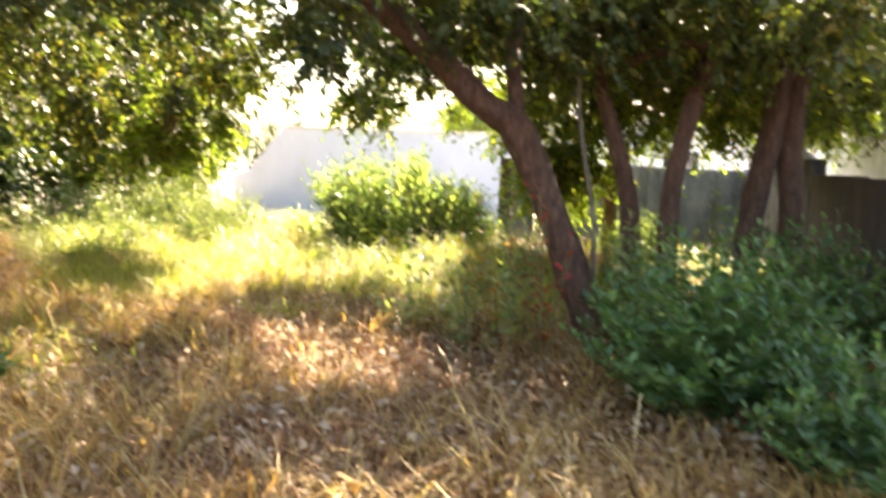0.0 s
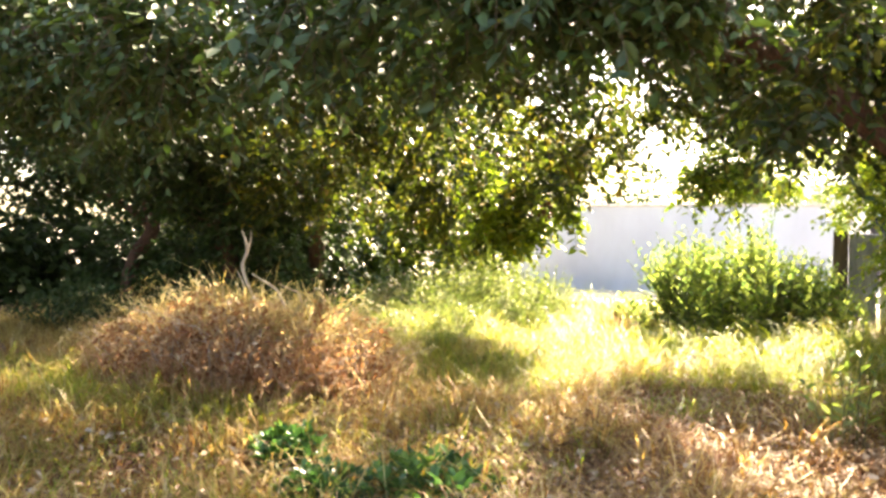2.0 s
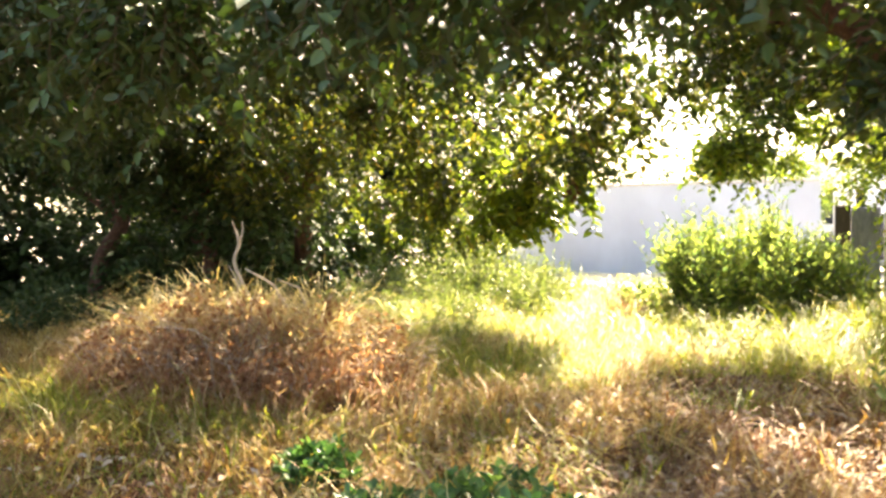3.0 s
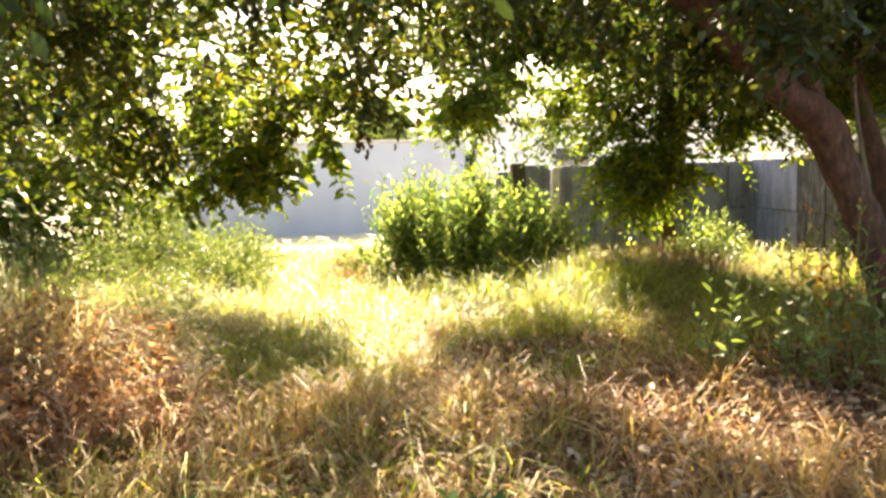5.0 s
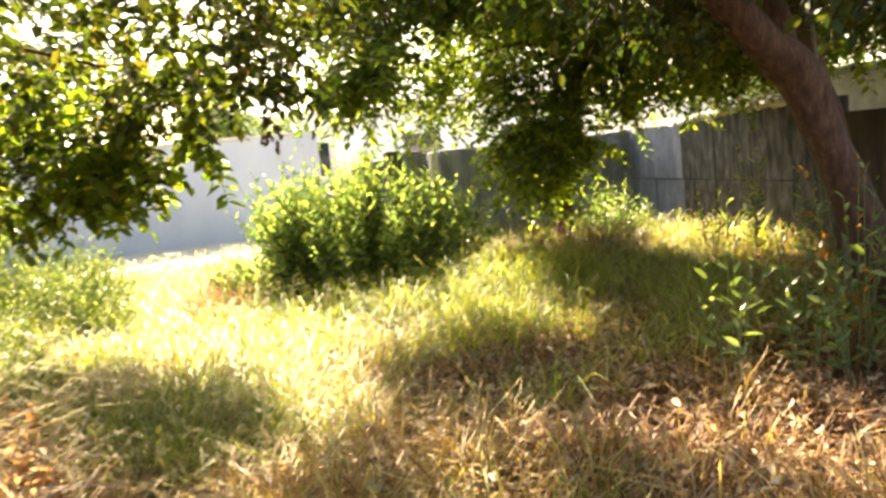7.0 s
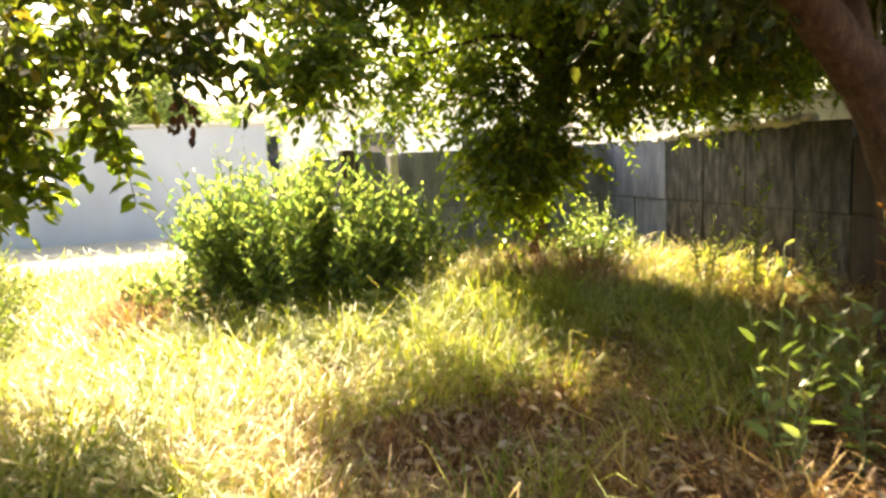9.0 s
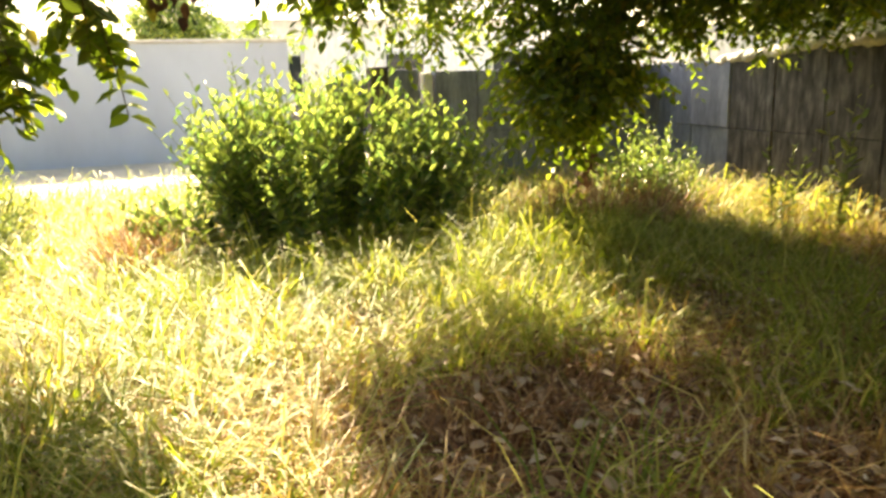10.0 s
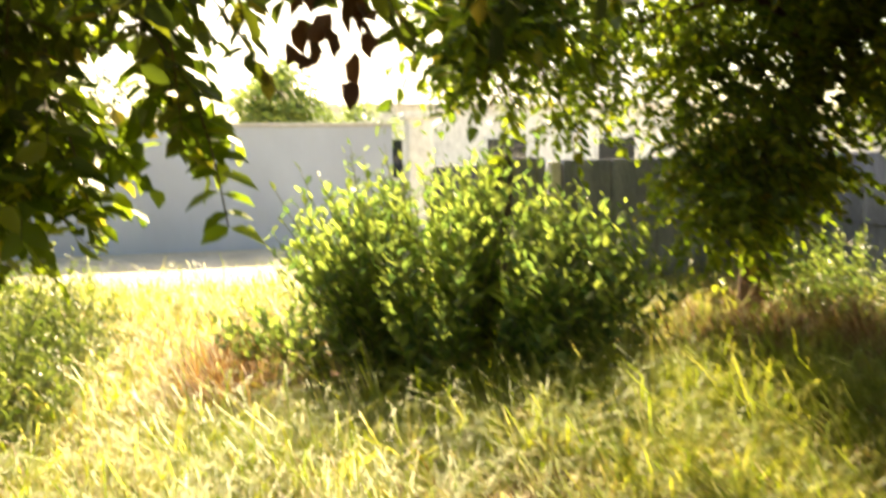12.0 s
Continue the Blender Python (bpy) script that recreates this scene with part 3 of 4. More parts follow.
tree("tree", (2.25, 10.3, 0), "dark stout twin-stemmed tree by the boundary wall",
     [[(2.12, 10.3, -0.15, 0.16), (2.06, 10.3, 0.9, 0.125), (2.14, 10.3, 1.58, 0.115), (2.22, 10.3, 2.1, 0.12), (2.25, 10.3, 2.73, 0.10), (2.1, 10.4, 3.5, 0.06)],
      [(2.42, 10.35, -0.15, 0.15), (2.44, 10.33, 1.0, 0.11), (2.38, 10.3, 1.85, 0.105), (2.42, 10.3, 2.73, 0.09), (2.6, 10.3, 3.5, 0.05)]],
     [],
     [(2.2, 10.5, 3.1, 1.1, 0.9, 0.75, 520), (3.2, 11.0, 3.0, 0.9, 1.0, 0.7, 320), (1.6, 11.3, 3.3, 1.2, 0.8, 0.6, 380)],
     33, leaf_mat=LEAF_OLIVE)
tree("tree", (0.95, 14.7, 0), "dense drooping tree behind the green shrub",
     [[(0.95, 14.7, -0.15, 0.13), (0.9, 14.5, 0.9, 0.10), (0.9, 14.2, 1.8, 0.09), (0.95, 13.8, 2.55, 0.08), (0.9, 13.7, 3.4, 0.05)]],
     [[(0.82, 13.88, 1.9, 0.06), (0.5, 13.6, 2.5, 0.04), (0.0, 13.5, 2.7, 0.025), (-0.9, 13.5, 2.5, 0.01)],
      [(0.92, 13.8, 2.4, 0.06), (1.8, 13.4, 2.9, 0.04), (2.8, 13.0, 2.9, 0.015)],
      # added limb that carries the high shade clumps
      [(0.9, 13.7, 3.3, 0.05), (0.0, 13.9, 3.9, 0.035), (-1.2, 13.8, 4.0, 0.02), (-2.1, 13.5, 3.9, 0.008)]],
     # clumps above about 3 m, mostly out of view, are added to shade the ground
     [(0.2, 13.5, 2.15, 0.75, 0.55, 0.7, 370), (-0.05, 13.45, 1.4, 0.42, 0.38, 0.5, 190), (0.45, 13.7, 1.35, 0.4, 0.4, 0.4, 130), (1.0, 13.3, 2.6, 0.9, 0.8, 0.65, 310), (-0.42, 14.6, 2.35, 0.6, 0.5, 0.6, 110), (2.2, 12.9, 2.75, 1.0, 1.0, 0.65, 400), (2.1, 13.8, 2.35, 0.9, 0.6, 0.45, 230), (-0.85, 15.2, 2.5, 0.6, 0.4, 0.5, 85), (-1.45, 15.3, 2.6, 0.4, 0.3, 0.35, 50), (0.8, 13.4, 3.2, 1.3, 0.8, 0.5, 600), (1.0, 12.4, 3.1, 1.2, 0.7, 0.45, 560), (-2.0, 12.9, 3.0, 0.65, 0.45, 0.35, 190), (0.55, 14.5, 3.3, 1.2, 0.7, 0.45, 500), (-1.1, 12.5, 3.2, 0.55, 0.45, 0.35, 300), (-2.2, 12.3, 2.3, 0.45, 0.3, 0.35, 130), (0.4, 12.3, 3.25, 1.1, 0.8, 0.4, 560), (3.3, 13.4, 2.6, 0.9, 1.2, 0.55, 400), (4.0, 14.6, 2.7, 1.0, 1.2, 0.6, 400), (3.3, 11.9, 2.65, 0.8, 0.9, 0.5, 300), (0.3, 14.1, 4.0, 1.2, 0.8, 0.4, 520), (-1.2, 13.8, 3.95, 0.9, 0.7, 0.35, 380), (1.7, 14.1, 4.1, 1.0, 0.8, 0.4, 380), (-2.1, 13.4, 3.9, 0.5, 0.5, 0.3, 190)],
     31)

# trees along the back of the plot, their boughs low over the grass
tree("tree", (-8.2, 12.6, 0), "yellow-green tree with low boughs over the grass",
     [[(-8.3, 12.8, -0.15, 0.16), (-8.2, 12.6, 0.8, 0.13), (-7.9, 12.3, 1.7, 0.115), (-7.4, 11.9, 2.6, 0.09), (-6.6, 11.4, 3.4, 0.05)]],
     [[(-7.7, 12.1, 2.1, 0.06), (-6.6, 11.6, 2.7, 0.04), (-5.4, 11.2, 2.7, 0.025), (-4.3, 11.1, 2.4, 0.01)],
      [(-7.9, 12.3, 1.8, 0.06), (-8.3, 11.6, 2.6, 0.04), (-8.6, 11.0, 2.9, 0.015)]],
     [(-6.2, 11.2, 2.4, 1.1, 0.7, 0.65, 130), (-5.0, 11.0, 2.4, 0.9, 0.6, 0.85, 150), (-7.5, 11.4, 2.4, 1.0, 0.8, 0.8, 210), (-3.7, 10.9, 2.6, 0.75, 0.6, 0.55, 65), (-5.4, 10.0, 3.3, 2.2, 0.7, 0.45, 110), (-6.2, 10.0, 2.8, 1.2, 0.5, 0.4, 90), (-4.6, 10.2, 2.6, 0.8, 0.4, 0.4, 50), (-3.4, 10.4, 2.65, 0.7, 0.4, 0.3, 55), (-4.8, 12.2, 2.0, 0.5, 0.4, 0.4, 120), (-2.8, 10.9, 3.0, 0.8, 0.6, 0.45, 110), (-5.2, 13.6, 3.0, 0.9, 0.5, 0.45, 110)],
     43, leaf_mat=LEAF_OLIVE, leaf=(0.09, 0.14))
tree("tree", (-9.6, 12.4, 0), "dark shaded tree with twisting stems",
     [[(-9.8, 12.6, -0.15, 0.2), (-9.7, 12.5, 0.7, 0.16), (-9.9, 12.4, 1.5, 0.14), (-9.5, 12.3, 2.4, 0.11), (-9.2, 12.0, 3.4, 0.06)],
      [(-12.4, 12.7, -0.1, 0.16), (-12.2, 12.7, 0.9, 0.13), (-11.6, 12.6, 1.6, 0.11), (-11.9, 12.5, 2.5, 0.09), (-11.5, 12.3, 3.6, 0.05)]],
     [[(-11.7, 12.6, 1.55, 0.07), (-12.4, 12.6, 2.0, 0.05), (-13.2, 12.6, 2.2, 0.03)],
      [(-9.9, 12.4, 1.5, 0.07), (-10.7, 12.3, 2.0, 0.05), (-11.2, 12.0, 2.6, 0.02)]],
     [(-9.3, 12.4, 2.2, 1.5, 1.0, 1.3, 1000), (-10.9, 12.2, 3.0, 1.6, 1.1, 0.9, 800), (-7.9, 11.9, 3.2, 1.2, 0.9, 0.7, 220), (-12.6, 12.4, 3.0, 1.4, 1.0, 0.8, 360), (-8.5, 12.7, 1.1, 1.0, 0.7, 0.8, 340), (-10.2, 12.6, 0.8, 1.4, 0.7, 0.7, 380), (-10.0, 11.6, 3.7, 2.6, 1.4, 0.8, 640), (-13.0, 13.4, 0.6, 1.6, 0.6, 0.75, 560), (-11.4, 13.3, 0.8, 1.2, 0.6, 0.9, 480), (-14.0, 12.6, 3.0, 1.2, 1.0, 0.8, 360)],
     53, leaf_mat=LEAF_DEEP_SHADE, leaf=(0.10, 0.16))
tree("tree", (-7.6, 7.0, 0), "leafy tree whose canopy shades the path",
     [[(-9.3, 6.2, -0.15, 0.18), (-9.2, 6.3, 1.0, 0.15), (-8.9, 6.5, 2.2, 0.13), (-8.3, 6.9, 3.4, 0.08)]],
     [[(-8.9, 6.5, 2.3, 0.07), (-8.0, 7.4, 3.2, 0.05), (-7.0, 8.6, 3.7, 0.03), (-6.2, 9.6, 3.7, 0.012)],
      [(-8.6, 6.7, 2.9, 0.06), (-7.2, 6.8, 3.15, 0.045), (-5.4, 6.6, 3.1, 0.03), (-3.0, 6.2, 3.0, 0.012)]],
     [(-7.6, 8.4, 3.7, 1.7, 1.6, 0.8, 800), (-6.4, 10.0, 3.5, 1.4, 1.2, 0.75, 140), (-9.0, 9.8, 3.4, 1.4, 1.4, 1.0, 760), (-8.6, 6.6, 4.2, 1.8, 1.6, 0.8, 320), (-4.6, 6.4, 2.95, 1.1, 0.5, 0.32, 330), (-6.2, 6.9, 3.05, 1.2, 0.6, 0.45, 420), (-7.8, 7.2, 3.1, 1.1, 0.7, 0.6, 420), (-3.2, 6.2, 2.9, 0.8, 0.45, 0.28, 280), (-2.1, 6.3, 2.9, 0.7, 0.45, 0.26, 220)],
     61, leaf_mat=LEAF_DEEP_SHADE, leaf=(0.08, 0.13))


# ---- the big shrub in the middle of the plot ----
def stems_with_leaves(name, base, label, category, stems, r, leaf, width, mat, per, stem_r=0.007, group="", up=0.5, upright=0.6):
    """A shrub or weed of many leafy stems. stems: rows of foot x, y and tip x, y, z."""
    t = thing(name, base, label, category, group)
    foot = np.c_[stems[:, :2], ground_z(stems[:, 0], stems[:, 1]) - 0.03]
    tip = stems[:, 2:5]
    mid = (foot + tip) / 2 + np.c_[(tip - foot)[:, :2] * -0.12, np.abs(tip - foot)[:, 2] * 0.1]
    n = len(stems)
    s = np.linspace(0.22, 1.0, per)[None, :, None] + r.normal(0, 0.02, (n, per, 1))
    at = (1 - s) ** 2 * foot[:, None] + 2 * s * (1 - s) * mid[:, None] + s**2 * tip[:, None]
    ang = np.arange(per)[None] * 2.4 + r.uniform(0, 6.28, (n, 1))
    way = np.stack([np.cos(ang), np.sin(ang), np.full_like(ang, up) + 0.8 * s[..., 0] ** 3], -1) + r.normal(0, 0.2, (n, per, 3))
    face = np.array([0, 0, 1.0]) + 0.0 * way + r.normal(0, 0.6, (n, per, 3)) - 0.3 * np.stack([np.cos(ang), np.sin(ang), 0 * ang], -1)
    size = r.uniform(*leaf, (n, per)) * (1.0 - 0.45 * s[..., 0] ** 4)
    part("foliage", leaf_mesh("foliage", at.reshape(-1, 3), way.reshape(-1, 3), face.reshape(-1, 3), size.ravel(), np.full(n * per, width)), mat, t)
    if n > 20:
        tagged(part("stem_mass", twig_mesh("stem_mass", np.stack([foot, mid, tip], 1), stem_r), STEM, t), kind="stuff")
    else:
        for f, m, e in zip(foot, mid, tip):
            v, g = tube([(*f, stem_r), (*m, stem_r * 0.8), (*e, stem_r * 0.35)], 5, 4)
            part("stem", mesh_from("stem", v, g, True), STEM, t)
    return t


def big_shrub():
    """A broad mound of leafy shoots: branches fan out to an uneven dome and each ends in a tuft of shoots."""
    r = np.random.default_rng(71)
    n, each = 140, 5
    a, q = r.uniform(0, 6.283, n), r.uniform(0, 1, n) ** 0.55
    u, w = q * np.cos(a), q * np.sin(a)
    top = 1.34 - 0.8 * q**3.2 + 0.03 * u + 0.16 * np.sin(5 * u + 2) * np.cos(4 * w) + r.normal(0, 0.09, n)
    tall = (r.uniform(0, 1, n) < 0.16) & (u > -0.75) & (u < 0.3)
    top[tall] += 0.24
    hub = np.c_[-2.12 + 1.6 * u, 13.55 + 1.05 * w, np.maximum(top, 0.28)]
    foot = np.repeat(np.c_[-2.1 + 1.1 * u, 13.6 + 0.7 * w], each, 0) + r.normal(0, 0.05, (n * each, 2))
    tip = np.repeat(hub, each, 0) + r.normal(0, 0.11, (n * each, 3)) * (1, 1, 1.1)
    stems = np.c_[foot, tip]
    stems_with_leaves("shrub", (-2.1, 13.6, 0), "large green leafy shrub mound amid dry grass", "shrub", stems, r, (0.09, 0.155), 0.42, LEAF_BUSH, 14, up=0.6)


big_shrub()


def round_shrub(at, radius, height, n, seed, label, mat, leaf=(0.05, 0.08), width=0.45, per=16, name="shrub", category="shrub"):
    r = np.random.default_rng(seed)
    a, q = r.uniform(0, 6.283, n), r.uniform(0, 1, n) ** 0.5
    top = height * (1.0 - 0.6 * q**2) * r.uniform(0.75, 1.1, n)
    st = np.c_[at[0] + 0.4 * radius * q * np.cos(a), at[1] + 0.4 * radius * q * np.sin(a), at[0] + radius * q * np.cos(a), at[1] + radius * q * np.sin(a), top]
    return stems_with_leaves(name, (at[0], at[1], 0), label, category, st, r, leaf, width, mat, per, 0.005)


round_shrub((1.25, 13.9), 0.65, 1.0, 160, 72, "small round yellow-green sunlit shrub by the wall", LEAF_BUSH)
round_shrub((-5.2, 13.6), 0.8, 1.05, 150, 73, "tall sunlit yellow-green weeds", LEAF_WEED, (0.06, 0.11), 0.3)
round_shrub((-6.1, 14.2), 0.8, 1.3, 130, 173, "tall sunlit yellow-green weeds", LEAF_WEED, (0.06, 0.11), 0.3)
round_shrub((-6.3, 12.9), 0.5, 0.75, 70, 174, "sunlit yellow-green weeds in the grass", LEAF_WEED, (0.06, 0.10), 0.3)
round_shrub((-9.4, 11.2), 0.9, 0.8, 110, 175, "dark shaded weeds below the boughs", LEAF_DEEP_SHADE, (0.07, 0.12), 0.4)
round_shrub((-11.0, 10.6), 1.0, 0.8, 120, 176, "dark shaded weeds below the boughs", LEAF_DEEP_SHADE, (0.07, 0.12), 0.4)
round_shrub((-4.9, 12.9), 0.5, 0.7, 90, 180, "sunlit yellow-green weeds among tall grass", LEAF_WEED, (0.06, 0.11), 0.3)
round_shrub((-5.6, 12.4), 0.5, 0.65, 90, 181, "sunlit yellow-green weeds among tall grass", LEAF_WEED, (0.06, 0.11), 0.3)
round_shrub((-6.6, 13.6), 0.7, 1.1, 90, 182, "sunlit yellow-green weeds among tall grass", LEAF_WEED, (0.06, 0.11), 0.3)
round_shrub((-5.0, 14.6), 0.6, 0.95, 90, 183, "sunlit yellow-green weeds among tall grass", LEAF_WEED, (0.06, 0.11), 0.3)
round_shrub((-7.6, 13.8), 0.7, 1.1, 90, 184, "sunlit yellow-green weeds among tall grass", LEAF_WEED, (0.06, 0.11), 0.3)
round_shrub((-5.8, 15.0), 0.6, 1.2, 90, 185, "sunlit yellow-green weeds among tall grass", LEAF_WEED, (0.06, 0.11), 0.3)
for k, (x, y, rad, high) in enumerate([(-5.4, 11.4, 0.55, 0.5), (-6.2, 11.6, 0.6, 0.55), (-5.0, 10.5, 0.4, 0.4), (-5.9, 10.7, 0.45, 0.42)]):
    round_shrub((x, y), rad, high, 70, 190 + k, "low sunlit yellow-green weeds in the dry grass", LEAF_WEED, (0.06, 0.10), 0.3)
round_shrub((-7.3, 12.6), 0.8, 0.75, 110, 74, "pale green weeds under the boughs", LEAF_WEED, (0.06, 0.1), 0.35)
round_shrub((1.3, 7.3), 0.9, 1.25, 200, 75, "lush dark green undergrowth beside the trunk", LEAF_LUSH, (0.08, 0.13), 0.5)
round_shrub((2.2, 8.6), 0.8, 1.2, 150, 76, "dark green undergrowth below the wall", LEAF_LUSH, (0.08, 0.13), 0.5)
round_shrub((0.95, 8.9), 0.5, 1.15, 80, 77, "green saplings crowding round the trunk", LEAF_WEED, (0.08, 0.12), 0.5)
round_shrub((2.0, 6.3), 0.7, 0.8, 110, 78, "shaded green undergrowth of broad leaves", LEAF_LUSH, (0.08, 0.13), 0.5)


for k, (x, y, rad, high) in enumerate([(-3.08, 6.4, 0.45, 0.32), (-4.2, 6.6, 0.28, 0.3), (-3.6, 6.15, 0.3, 0.22)]):
    round_shrub((x, y), rad, high, 44, 200 + k, "low dark green broad-leaved plant in the grass", LEAF_LUSH, (0.09, 0.15), 0.6, 9, "plant", "plant")


def weed(at, height, n, seed, label, mat=LEAF_WEED, leaf=(0.08, 0.14)):
    r = np.random.default_rng(seed)
    a = r.uniform(0, 6.283, n)
    st = np.c_[at[0] + 0.05 * np.cos(a), at[1] + 0.05 * np.sin(a), at[0] + r.uniform(0.05, 0.35, n) * np.cos(a), at[1] + r.uniform(0.05, 0.3, n) * np.sin(a), height * r.uniform(0.6, 1.1, n)]
    return stems_with_leaves("weed", (at[0], at[1], 0), label, "weed", st, r, leaf, 0.4, mat, 9, 0.006, "weeds by the leaning tree")


for k, (x, y, h, n) in enumerate([(-1.0, 8.75, 0.8, 4), (-0.85, 8.9, 1.0, 4), (-0.55, 8.65, 0.7, 5), (-0.4, 8.85, 1.0, 4), (-0.08, 8.7, 1.3, 5), (-0.3, 8.5, 0.6, 4), (0.05, 8.5, 0.85, 4), (0.05, 8.95, 1.1, 4)]):
    weed((x, y), h, n, 80 + k, "leggy green weed with long narrow leaves")
weed((2.1, 12.3), 1.2, 7, 88, "yellow-green leafy shoot by the wall", leaf=(0.11, 0.16))
weed((2.45, 11.9), 0.9, 9, 89, "leafy green weed by the wall", leaf=(0.08, 0.12))
weed((1.75, 12.6), 0.75, 8, 92, "leafy green weed by the wall", leaf=(0.08, 0.12))
weed((0.25, 8.5), 1.25, 9, 90, "red-leaved sapling beside the leaning tree", LEAF_RED, (0.08, 0.13))
weed((-0.12, 8.72), 1.2, 5, 93, "orange-leaved weed at the foot of the leaning tree", LEAF_ORANGE, (0.07, 0.11))


# ---- boughs hanging close to the walker at the end ----
def hanging_bough():
    r = np.random.default_rng(91)
    b = thing("hanging_bough", (-4.6, 12.2, 2.7), "low leafy bough hanging over the grass", "branch")
    lines = [[(-4.6, 12.6, 2.6, 0.02), (-4.2, 11.9, 2.5, 0.014), (-3.95, 11.4, 2.2, 0.009), (-3.72, 11.2, 1.85, 0.006), (-3.64, 11.12, 1.6, 0.004), (-3.6, 11.1, 1.36, 0.003)],
             [(-4.2, 11.9, 2.5, 0.012), (-4.25, 11.4, 2.3, 0.008), (-4.15, 11.2, 1.9, 0.005), (-4.05, 11.15, 1.45, 0.003)],
             [(-4.25, 11.5, 2.35, 0.01), (-4.5, 11.2, 2.1, 0.006), (-4.45, 11.1, 1.6, 0.003), (-4.4, 11.1, 1.25, 0.002)],
             [(-4.2, 11.9, 2.5, 0.01), (-3.7, 11.5, 2.4, 0.007), (-3.3, 11.2, 2.2, 0.005), (-2.8, 11.3, 2.15, 0.003)]]
    for pts in lines:
        part("stem", tubes_mesh("stem", [pts], 6, 5), TWIG, b)
    at, way, face, size = [], [], [], []
    for i, pts in enumerate(lines):
        q = smooth_path(pts, 5)[4:, :3]
        seg = np.repeat(q, 2 if i else 1, 0)
        for k, c in enumerate(seg):
            for sgn in (1, -1):
                at.append(c + r.normal(0, 0.01, 3))
                way.append((sgn * 1.0, r.normal(0, 0.5), -0.25 + r.normal(0, 0.2)))
                face.append((r.normal(0, 0.3), -0.4 + r.normal(0, 0.3), 1.0))
                size.append(r.uniform(0.10, 0.145))
    at, way, face, size = map(np.array, (at, way, face, size))
    part("leaves", leaf_mesh("leaves", at, way, face, size, np.full(len(size), 0.6)), LEAF_TREE, b)
    pts, out = clump_points([(-4.5, 11.5, 2.15, 0.55, 0.4, 0.55, 70), (-4.25, 11.3, 1.75, 0.33, 0.25, 0.4, 42), (-3.85, 11.5, 2.3, 0.5, 0.35, 0.22, 40), (-4.8, 11.2, 1.7, 0.45, 0.35, 0.5, 55), (-3.75, 11.4, 1.95, 0.15, 0.2, 0.25, 14)], r)
    a2, w2, f2, s2, wd2, ends = sprays(pts, r, (0.2, 0.4), 8, (0.10, 0.145), 0.6, 0.6)
    part("crown", leaf_mesh("crown", a2, w2, f2, s2, wd2), LEAF_TREE, b)
    tagged(part("twig_mass", twig_mesh("twig_mass", ends, 0.003), TWIG, b), kind="stuff")


def hanging_twig():
    r = np.random.default_rng(97)
    b = thing("hanging_twig", (-3.4, 9.5, 2.7), "thin hanging twig with dark and withered leaves", "twig")
    for pts in ([(-3.7, 9.5, 3.2, 0.012), (-3.5, 9.48, 2.6, 0.008), (-3.38, 9.45, 2.15, 0.005), (-3.4, 9.42, 1.8, 0.003)],
                [(-3.5, 9.48, 2.6, 0.007), (-3.3, 9.5, 2.3, 0.005), (-3.15, 9.48, 1.95, 0.003)]):
        part("stem", tubes_mesh("stem", [pts], 6, 5), TWIG, b)
    pts, out = clump_points([(-3.32, 9.46, 2.08, 0.2, 0.1, 0.16, 20), (-3.15, 9.48, 1.98, 0.08, 0.08, 0.12, 8)], r)
    at, way, face, size, wid, ends = sprays(pts, r, (0.1, 0.2), 5, (0.06, 0.10), 0.65, 1.0)
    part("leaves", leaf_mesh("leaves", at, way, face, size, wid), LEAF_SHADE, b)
    pts, out = clump_points([(-3.4, 9.41, 1.82, 0.05, 0.04, 0.05, 6)], r)
    at, way, face, size, wid, ends = sprays(pts, r, (0.06, 0.14), 4, (0.045, 0.07), 0.6, 1.0)
    part("withered_leaves", leaf_mesh("withered_leaves", at, way, face, size, wid), LEAF_RUST, b, "withered rust-brown leaves")


hanging_bough()
hanging_twig()


# ---- dry brush mound with bleached branches ----
def mound_lift(x, y):
    bowl = ((x + 6.03) / 1.5) ** 2 + ((y - 8.35) / 1.15) ** 2
    return (0.5 + 0.13 * np.sin(3.1 * x + 1.0) * np.sin(2.6 * y) + 0.06 * np.sin(9 * x + 5 * y)) * np.exp(-(bowl**2) * 0.9)


